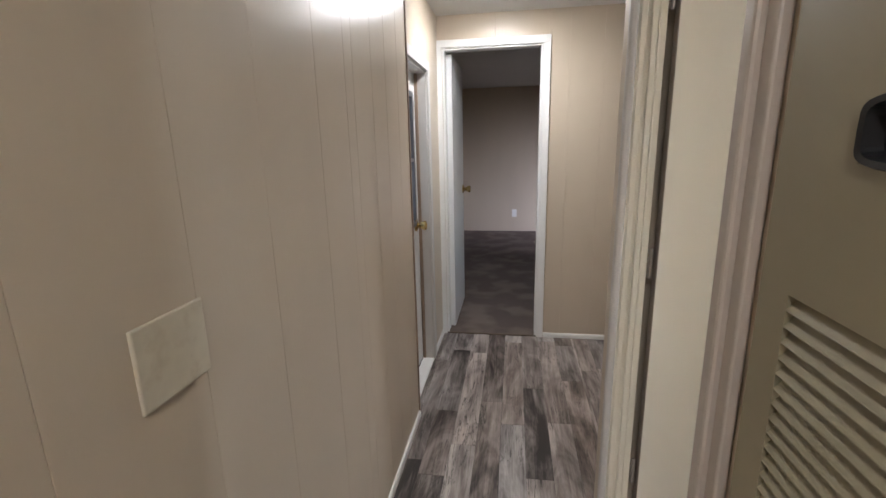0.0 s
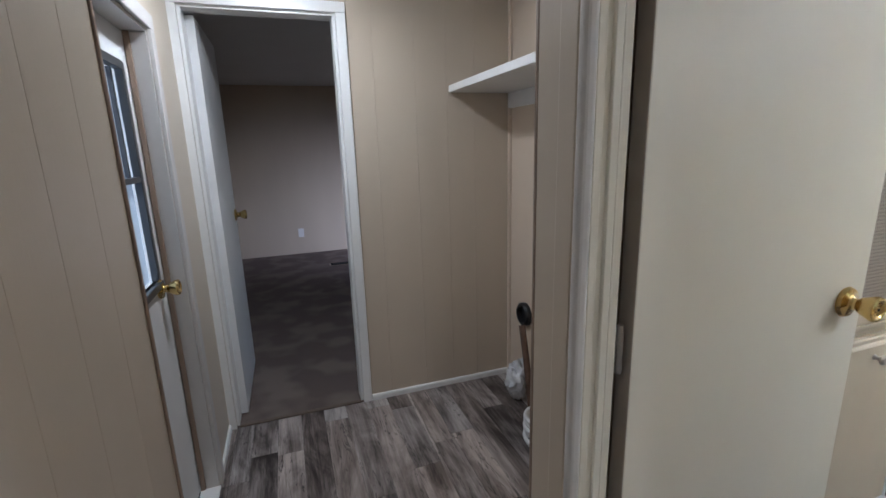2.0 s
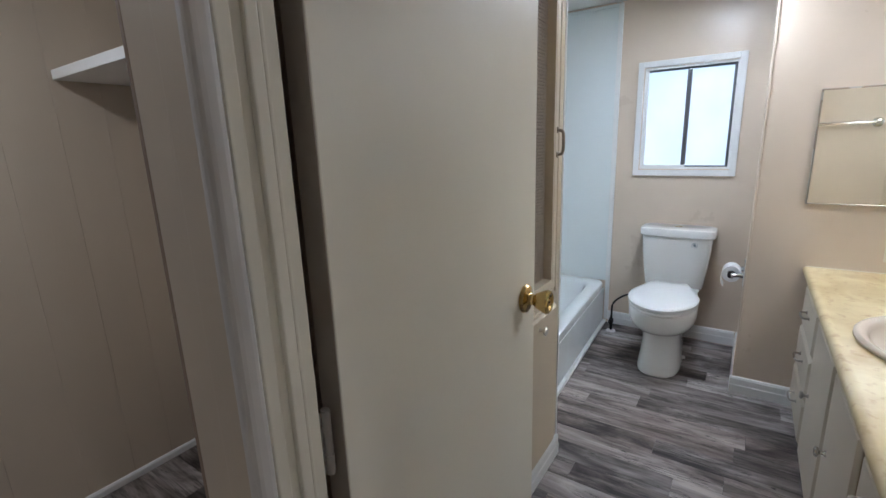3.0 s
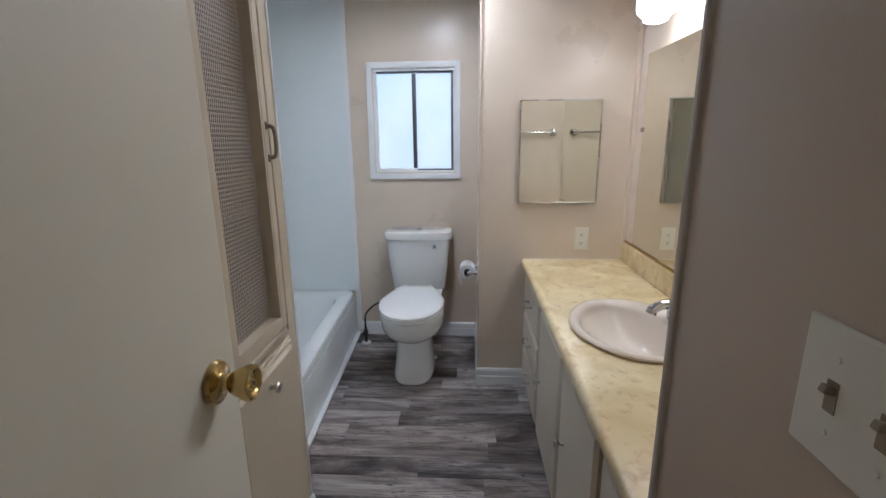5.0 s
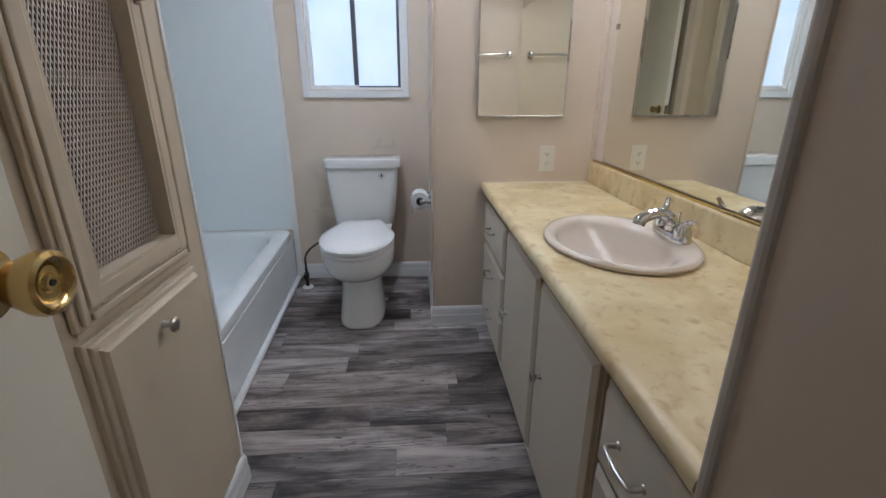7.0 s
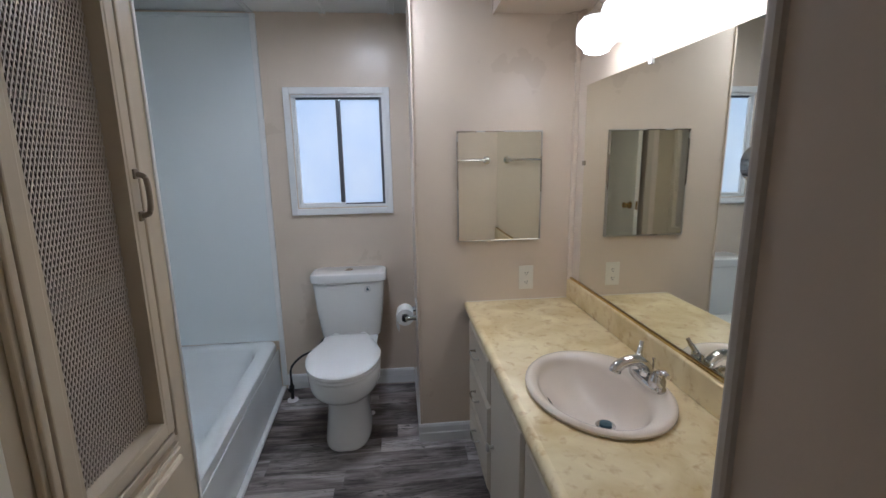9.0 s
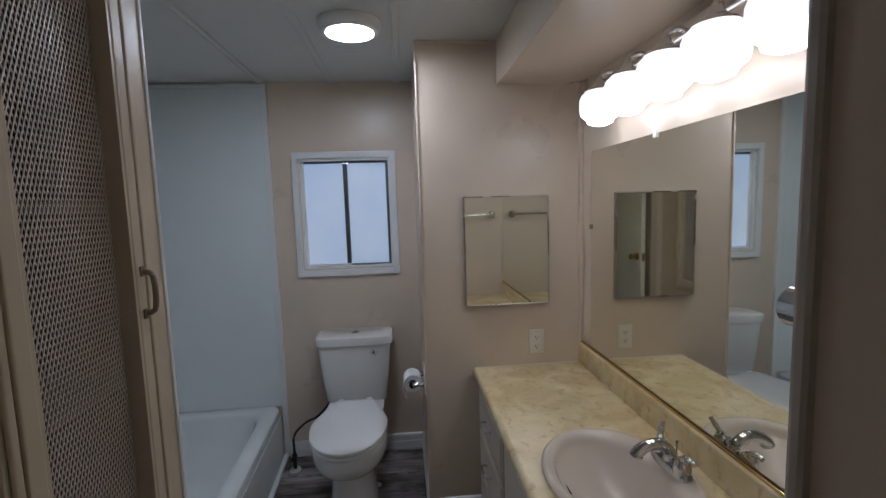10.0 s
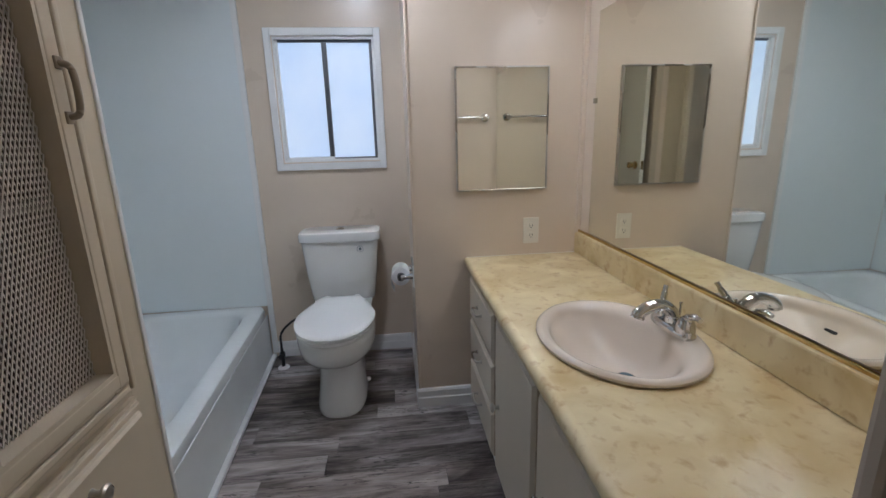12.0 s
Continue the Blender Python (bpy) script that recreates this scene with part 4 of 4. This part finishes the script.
    for y in (-0.075, 0.075):
        part("seat_hinge", box(-0.268, -0.232, y - 0.017, y + 0.017, 0.404, 0.440, 0.008), M_SEAT, t)
    for y in (-0.097, 0.097):
        part("bolt_cap", lathe([(0.0, 0.0), (0.013, 0.0), (0.012, 0.010), (0.006, 0.015), (0.0, 0.016)], 16, Matrix.Translation((-0.36, y * 1.16, 0.012))), M_SEAT, t, "", True)
    # supply line and stop valve
    v = part("stop_valve", lathe([(0.010, 0.0), (0.010, 0.05), (0.015, 0.055), (0.015, 0.085), (0.008, 0.09), (0.008, 0.11)], 14, Matrix.Translation((-0.135, 0.365, 0.006))), M_BLACK, t, "dark stop valve", True)
    part("valve_handle", lathe([(0.0, 0), (0.016, 0), (0.016, 0.010), (0.0, 0.012)], 12, pose(-0.150, 0.365, 0.075, 0, -90, 0)), M_BLACK, v, "", True)
    part("floor_flange", lathe([(0.0, 0.0), (0.032, 0.0), (0.030, 0.006), (0.012, 0.010), (0.0, 0.010)], 24, Matrix.Translation((-0.135, 0.365, 0.0))), M_SEAT, t, "white floor flange", True)
    part("supply_hose", tube(curve_points([(-0.135, 0.365, 0.112), (-0.13, 0.36, 0.20), (-0.12, 0.30, 0.262), (-0.11, 0.22, 0.30), (-0.10, 0.14, 0.39)], 6), 0.0065, 10), M_BLACK, t, "black braided supply hose", True)


toilet()

holder = thing("toilet_paper_holder", 5.0, YJ + 0.001, 0.60, "chrome wall holder with a white paper roll", "paper holder")
part("wall_plate", box(-0.085, 0.085, 0, 0.008, -0.055, 0.055, 0.004), M_PORC, holder, "white wall plate")
for x in (-0.068, 0.068):
    part("post", tube([(x, 0.008, 0), (x, 0.03, -0.004), (x, 0.062, -0.006)], [0.017, 0.010, 0.014], 14), M_CHROME, holder, "", True)
part("rod", tube([(-0.068, 0.062, -0.006), (0.068, 0.062, -0.006)], 0.0175, 16), M_BLACK, holder, "dark spring rod", True)
roll = thing("toilet_paper", 5.0, YJ + 0.063, 0.594, "small white toilet paper roll with hanging sheet", "toilet paper")
bm = loft([[(x, r * math.cos(2 * math.pi * i / 32), r * math.sin(2 * math.pi * i / 32)) for i in range(32)] for x, r in
           ((-0.05, 0.020), (-0.05, 0.043), (0.05, 0.043), (0.05, 0.020), (-0.05, 0.020))], False, False)
part("roll", bm, M_PAPER, roll, "", True)
part("loose_sheet", loft([[(-0.048, y, z), (0.048, y, z), (0.048, y + 0.0008, z), (-0.048, y + 0.0008, z)] for y, z in
                          ((0.0432, 0.004), (0.046, -0.02), (0.045, -0.042), (0.040, -0.060), (0.031, -0.074))]), M_PAPER, roll, "hanging loose sheet")


# ---- vanity ----
VX0, VX1, VY0, VF = 3.153, XJ, YM, 4.514   # run of the vanity; VF: face frame
CZ = 0.710


def front(parent, name, x0, x1, z0, z1, label=""):
    """A lipped, moulded drawer or door front facing +y."""
    bm = moulded(x0, x1, z0, z1, [(i, VF + y) for i, y in ((0, 0.001), (0, 0.012), (0.003, 0.013), (0.003, 0.023), (0.0045, 0.025), (0.016, 0.033))])
    bm.normal_update()
    # side faces get the edge tone: brown glaze with some shade painted in
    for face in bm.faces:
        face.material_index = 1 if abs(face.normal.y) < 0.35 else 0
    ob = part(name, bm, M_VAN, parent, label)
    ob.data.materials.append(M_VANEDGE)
    return ob


def pull(parent, x, z):
    y = VF + 0.033
    bm = tube(curve_points([(x - 0.042, y, z), (x - 0.040, y + 0.022, z), (x, y + 0.027, z), (x + 0.040, y + 0.022, z), (x + 0.042, y, z)], 5), 0.0042, 10)
    for s in (-1, 1):
        merge(bm, lathe([(0.0, 0), (0.008, 0), (0.006, 0.004), (0.0, 0.004)], 12, pose(x + s * 0.042, y, z, -90, 0, 0)))
    part("handle", bm, M_NICKEL, parent, "arched metal pull", True)


def round_knob(parent, x, z):
    part("knob", lathe([(0.0, 0.0), (0.009, 0.0), (0.006, 0.006), (0.006, 0.013), (0.014, 0.018), (0.0155, 0.023), (0.012, 0.027), (0.0, 0.029)], 20, pose(x, VF + 0.033, z, -90, 0, 0)), M_NICKEL, parent, "round metal knob", True)


def vanity_unit(x0, x1, label, top=CZ - 0.034):
    u = thing("vanity_cabinet", 0, 0, 0, label, "cabinet", "vanity cabinets")
    part("body", box(x0, x1, VY0 + 0.004, VF - 0.02, 0.0, top), M_VAN, u)
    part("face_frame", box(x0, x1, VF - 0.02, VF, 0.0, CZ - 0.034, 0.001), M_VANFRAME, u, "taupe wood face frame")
    part("base_strip", box(x0, x1, VF, VF + 0.006, 0.0, 0.045, 0.002), M_TRIM, u, "pale strip at the floor")
    return u


u = vanity_unit(4.305, VX1 - 0.001, "cream vanity drawer cabinet with three small drawers")
for z0, z1 in ((0.452, 0.638), (0.262, 0.444), (0.072, 0.254)):
    d = front(u, "drawer", 4.325, 4.785, z0, z1)
    pull(d, 4.555, (z0 + z1) / 2 + 0.01)
u = vanity_unit(3.442, 4.304, "cream vanity sink cabinet with two doors", 0.56)
for x0, x1, kx, kz in ((3.862, 4.285, 4.222, 0.350), (3.462, 3.842, 3.770, 0.400)):
    d = front(u, "door", x0, x1, 0.072, 0.646)
    round_knob(d, kx, kz)
    hx = x0 if kx > (x0 + x1) / 2 else x1
    for z in (0.15, 0.57):
        part("hinge", box(hx - 0.012, hx + 0.004, VF + 0.002, VF + 0.010, z - 0.022, z + 0.022, 0.003), M_BRONZE, d)
u = vanity_unit(VX0, 3.441, "cream vanity drawer cabinet with stacked drawers")
for z0, z1 in ((0.470, 0.646), (0.272, 0.462), (0.072, 0.264)):
    d = front(u, "drawer", VX0 + 0.012, 3.425, z0, z1)
    pull(d, 3.305, (z0 + z1) / 2 + 0.01)


def countertop():
    c = thing("countertop", 0, 0, 0, "yellow marbled laminate countertop with rounded front edge", "countertop")
    x0, x1, y0, y1 = VX0 - 0.001, VX1 - 0.001, VY0 + 0.001, 4.540
    cx, cy, rx, ry = 3.938, 4.308, 0.226, 0.172
    n = 96
    bm = bmesh.new()
    inner, outer, low = [], [], []
    for i in range(n):
        a = 2 * math.pi * i / n
        c_, s_ = math.cos(a), math.sin(a)
        k = min(((x1 - cx) if c_ > 0 else (x0 - cx)) / c_ if abs(c_) > 1e-6 else 1e9, ((y1 - cy) if s_ > 0 else (y0 - cy)) / s_ if abs(s_) > 1e-6 else 1e9)
        inner.append(bm.verts.new((cx + rx * c_, cy + ry * s_, CZ)))
        low.append(bm.verts.new((cx + rx * c_, cy + ry * s_, CZ - 0.03)))
        outer.append((a, Vector((cx + k * c_, cy + k * s_, CZ))))
    corners = [(math.atan2(y - cy, x - cx) % (2 * math.pi), Vector((x, y, CZ))) for x in (x0, x1) for y in (y0, y1)]
    ov = [bm.verts.new(p) for a, p in outer]
    for i in range(n):
        j = (i + 1) % n
        a0, a1 = outer[i][0], outer[j][0] if j else 2 * math.pi
        mid = [bm.verts.new(p) for a, p in corners if a0 < a < a1]
        bm.faces.new([inner[i], ov[i], *mid, ov[j], inner[j]])
        bm.faces.new([inner[i], inner[j], low[j], low[i]])
    # rolled front edge
    prof = [(0, CZ), (0.008, CZ + 0.0015), (0.018, CZ - 0.001), (0.024, CZ - 0.008), (0.026, CZ - 0.018), (0.022, CZ - 0.030), (0.012, CZ - 0.034), (0, CZ - 0.034)]
    loft([[(x, y1 + a, z) for a, z in prof] for x in (x0, x1)], bm=bm)
    part("top", bm, M_LAM, c, "", True)
    bs = box(x0, x1, y0, y0 + 0.020, CZ, CZ + 0.096, 0.006)
    part("backsplash", bs, M_LAM, c, "laminate backsplash")
    part("mirror_channel", box(x0, x1, y0 + 0.001, y0 + 0.012, CZ + 0.0965, CZ + 0.106, 0.002), M_BRASS, c, "gold mirror channel")
    part("caulk_line", box(x1 - 0.005, x1, y0 + 0.02, 4.555, CZ, CZ + 0.003, 0.001), M_PLATE, c)


countertop()


def sink():
    s = thing("sink", 3.938, 4.308, CZ, "bone oval drop-in sink with overflow slot", "sink")
    R = ((0.238, 0.192, 0.0005, 0), (0.243, 0.197, 0.005, 0), (0.243, 0.197, 0.011, 0), (0.238, 0.192, 0.0165, 0), (0.230, 0.184, 0.018, 0), (0.221, 0.175, 0.0155, 0.002), (0.214, 0.163, 0.012, 0.006),
         (0.207, 0.153, 0.007, 0.010), (0.200, 0.146, -0.002, 0.012))
    R += tuple((0.196 * f + 0.024 * (1 - f), 0.142 * f + 0.022 * (1 - f), -0.010 - 0.108 * (1 - f ** 1.9), 0.013 - 0.050 * (1 - f) ** 0.9) for f in (1, 0.95, 0.89, 0.82, 0.74, 0.65, 0.55, 0.44, 0.32, 0.18, 0.05))
    part("basin", loft([oval(0, dy, z, a, b, 72) for a, b, z, dy in R], False, True), M_BONE, s, "", True)
    d = part("drain", lathe([(0.0, -0.120), (0.026, -0.120), (0.029, -0.114), (0.024, -0.111), (0.0, -0.114)], 28, Matrix.Translation((0, -0.035, 0))), M_CHROME, s, "chrome drain ring", True)
    part("stopper", lathe([(0.0, -0.1145), (0.018, -0.1145), (0.017, -0.107), (0.0, -0.104)], 24, Matrix.Translation((0, -0.035, 0))), M_BLUE, d, "dark blue-green stopper", True)
    bm = box(-0.019, 0.019, -0.003, 0.003, -0.005, 0.005, 0.003)
    bm.transform(pose(0.02, 0.1305, -0.0365, 135, 0, 0))
    part("overflow_slot", bm, M_DARK, s, "dark overflow slot")


sink()


def faucet():
    f = thing("faucet", 3.95, 4.150, CZ + 0.013, "chrome two-handle centerset faucet", "faucet")
    part("base", loft([oval(0, 0, z, a, b, 40, 2.6) for z, a, b in ((0, 0.082, 0.028), (0.010, 0.082, 0.028), (0.018, 0.076, 0.023), (0.020, 0.06, 0.015))]), M_CHROME, f, "", True)
    part("spout", tube(curve_points([(0, 0, 0.012), (0, 0.006, 0.045), (0, 0.035, 0.066), (0, 0.070, 0.063), (0, 0.094, 0.048), (0, 0.099, 0.036)], 6),
                       [0.021 - 0.0007 * k for k in range(6)] + [0.0170 - 0.0001 * k for k in range(13)] + [0.0158 + 0.0002 * k for k in range(12)], 18), M_CHROME, f, "", True)
    part("lift_rod", tube([(0, -0.018, 0.015), (0, -0.018, 0.060), (0, -0.018, 0.070)], [0.003, 0.003, 0.005], 10), M_CHROME, f, "", True)
    for s, tip in ((-1, ((-0.068, -0.002, 0.058), (-0.085, -0.003, 0.062), (-0.100, -0.002, 0.060))), (1, ((0.058, -0.006, 0.062), (0.066, -0.014, 0.078), (0.072, -0.020, 0.092)))):
        b = part("valve_body", lathe([(0.0, 0.012), (0.024, 0.012), (0.023, 0.030), (0.018, 0.044), (0.011, 0.052), (0.0, 0.054)], 24, Matrix.Translation((s * 0.052, 0, 0))), M_CHROME, f, "", True)
        part("lever", tube(curve_points([(s * 0.052, 0, 0.044), *tip], 5),
                           [0.012] * 4 + [0.0085] * 6 + [0.0068] * 6, 12), M_CHROME, b, "chrome lever handle", True)


faucet()

mirror = thing("wall_mirror", 3.925, YM, 1.235, "large frameless wall mirror above the backsplash", "mirror")
part("glass", box(-0.765, 0.768, 0.001, 0.006, -0.416, 0.430, 0.0008, segments=1), M_MIRROR, mirror)
part("top_clip", box(0.274, 0.294, 0.006, 0.012, 0.415, 0.442, 0.002), M_SEAT, mirror, "clear plastic mirror clip")
part("side_clip", box(0.760, 0.776, 0.006, 0.012, 0.10, 0.12, 0.002), M_BRONZE, mirror, "small dark mirror clip")

med = thing("medicine_cabinet", XJ, 4.4025, 1.245, "mirrored medicine cabinet door with a thin metal frame", "medicine cabinet")
part("body", box(-0.006, 0, -0.186, 0.186, -0.240, 0.240), M_CHROME, med)
part("mirror_door", box(-0.018, -0.0065, -0.187, 0.187, -0.240, 0.240, 0.0015, segments=1), M_MIRROR, med)
bm = bmesh.new()
for a in ((-0.192, -0.186, -0.245, 0.245), (0.186, 0.192, -0.245, 0.245), (-0.186, 0.186, -0.245, -0.239), (-0.186, 0.186, 0.239, 0.245)):
    box(-0.022, -0.001, *a, 0.0015, bm=bm)
part("frame", bm, M_NICKEL, med, "thin nickel frame")

outlet = thing("outlet", XJ, 4.269, 0.818, "ivory duplex outlet with a cover plate", "outlet")
part("cover", box(-0.005, 0, -0.035, 0.035, -0.057, 0.057, 0.0025), M_PLATE, outlet)
for z in (-0.021, 0.021):
    r = part("receptacle", loft([[(-0.007 + x * 0, y, zz) for y, zz, x in ring] for ring in ([(a, z + b, 0) for a, b, _ in oval(0, 0, 0, 0.0165, 0.0145, 24, 3)],)] +
                                [[(-0.005, a, z + b) for a, b, _ in oval(0, 0, 0, 0.0165, 0.0145, 24, 3)]]), M_PLATE, outlet)
    for y in (-0.006, 0.006):
        part("slot", box(-0.0076, -0.0068, y - 0.001, y + 0.001, z - 0.003, z + 0.006), M_DARK, r)
    part("ground_hole", box(-0.0076, -0.0068, -0.002, 0.002, z - 0.010, z - 0.006), M_DARK, r)

switch = thing("light_switch", 2.852, 4.56, 1.118, "ivory double toggle switch plate", "switch")
part("cover", box(-0.058, 0.058, 0.0, 0.005, -0.057, 0.057, 0.0025), M_PLATE, switch)
for x in (-0.023, 0.023):
    part("slot", box(x - 0.0055, x + 0.0055, 0.005, 0.0058, -0.013, 0.013), M_BRONZE, switch)
    bm = box(x - 0.0035, x + 0.0035, 0.004, 0.015, -0.001, 0.006, 0.001)
    bm.transform(pose(0, 0, 0, 20, 0, 0))
    part("toggle", bm, M_BRONZE, switch)
    for z in (-0.030, 0.030):
        part("screw", lathe([(0.0, 0.0), (0.003, 0.0), (0.0025, 0.0012), (0.0, 0.0012)], 10, pose(x, 0.005, z, -90, 0, 0)), M_PLATE, switch)

bed_outlet = thing("outlet", 2.145, 10.65, 0.28, "white wall outlet low on the bedroom wall", "outlet")
part("cover", box(-0.035, 0.035, -0.005, 0, -0.057, 0.057, 0.002), M_SEAT, bed_outlet)


def vanity_light():
    v = thing("vanity_light", 4.01, YM, 1.895, "chrome bar light with five lit opal glass shades", "wall lamp")
    part("bar", tube([(-0.50, 0.040, 0), (0.50, 0.040, 0)], 0.011, 14), M_CHROME, v, "", True)
    part("back_plate", box(-0.09, 0.09, 0, 0.022, -0.045, 0.045, 0.008), M_CHROME, v, "chrome back plate")
    part("stem", tube([(0, 0.02, 0), (0, 0.04, 0)], 0.014, 12), M_CHROME, v)
    for i in range(5):
        x = 0.39 - 0.195 * i
        arm = part("arm", tube(curve_points([(x, 0.040, 0.0), (x, 0.068, 0.010), (x, 0.100, -0.004), (x, 0.102, -0.030)], 5), 0.008, 12), M_CHROME, v, "", True)
        part("socket_cup", lathe([(0.0, 0.010), (0.014, 0.010), (0.018, -0.002), (0.030, -0.014), (0.048, -0.024), (0.051, -0.030), (0.0, -0.030)], 28, Matrix.Translation((x, 0.102, -0.026))), M_CHROME, arm, "chrome cup", True)
        part("shade", lathe([(0.0, -0.031), (0.050, -0.031), (0.064, -0.044), (0.070, -0.060), (0.070, -0.098), (0.066, -0.112), (0.054, -0.122), (0.046, -0.128), (0.042, -0.140), (0.022, -0.148), (0.0, -0.150)], 36,
                            Matrix.Translation((x, 0.102, -0.026))), M_GLOBE, arm, "glowing white opal glass shade", True)
    part("pull_cord", tube([(0.166, 0.020, -0.045), (0.166, 0.018, -0.225)], 0.0015, 6), M_SEAT, v, "thin white pull cord")


vanity_light()

led = thing("ceiling_light", 4.62, 5.03, BC, "round white flush ceiling light with a raised rim, lit", "ceiling light", "flush ceiling lights")
part("rim", lathe([(0.0, -0.001), (0.118, -0.001), (0.119, -0.010), (0.108, -0.034), (0.098, -0.040), (0.090, -0.040), (0.088, -0.030), (0.0, -0.030)], 48), M_TRIM, led, "", True)
part("diffuser", lathe([(0.0, -0.031), (0.088, -0.031), (0.080, -0.038), (0.0, -0.041)], 48), M_LED, led, "glowing white diffuser", True)


def towel_bar():
    # hangs on the closet side of the mirror wall's end, facing the medicine cabinet
    b = thing("towel_bar", 3.146, 4.30, 1.36, "chrome towel bar on the closet wall end", "towel bar")
    for y in (-0.16, 0.20):
        part("post", lathe([(0.0, 0.0), (0.031, 0.0), (0.029, 0.008), (0.016, 0.016), (0.013, 0.045), (0.019, 0.050), (0.019, 0.070), (0.0, 0.074)], 24, pose(0, y, 0, 0, 90, 0)), M_CHROME, b, "", True)
    part("bar", tube([(0.058, -0.16, 0), (0.058, 0.20, 0)], 0.0095, 12), M_CHROME, b, "", True)


towel_bar()


# ======== floor planks, last ========
def planks():
    rng = random.Random(7)
    meshes = {}
    areas = ((XL, XR + 0.09, 2.6, YE), (XR + 0.09, 3.165, 5.350, YE), (XR + 0.09, 3.146, 4.56, 5.30), (3.146, XW, 4.50, 5.63), (1.645, XL, 5.81, YE))
    w, L = 0.1105, 0.92
    k0, k1 = int((1.6 - 1.978) / w) - 1, int((5.5 - 1.978) / w) + 1
    for k in range(k0, k1 + 1):
        x0, x1 = 1.978 + k * w, 1.978 + (k + 1) * w
        y = 2.0 + rng.random() * L
        cuts = [y]
        while y < 7:
            y += L * rng.choice((0.5, 0.75, 1.0, 1.0))
            cuts.append(y)
        for a, b in zip(cuts, cuts[1:]):
            for ax0, ax1, ay0, ay1 in areas:
                px0, px1, py0, py1 = max(x0, ax0), min(x1, ax1), max(a, ay0), min(b, ay1)
                if px1 - px0 < 0.004 or py1 - py0 < 0.01:
                    continue
                key = (round(px1 - px0, 3), round(py1 - py0, 3))
                if key not in meshes:
                    bm = box(0, key[0] - 0.0011, 0, key[1] - 0.0011, -0.003, 0, 0.0006, segments=1)
                    data = bpy.data.meshes.new("plank")
                    bm.to_mesh(data)
                    bm.free()
                    data.materials.append(M_VINYL)
                    meshes[key] = data
                ob = new("plank", meshes[key])
                ob.parent = floor
                ob.location = (px0, py0, 0)


planks()
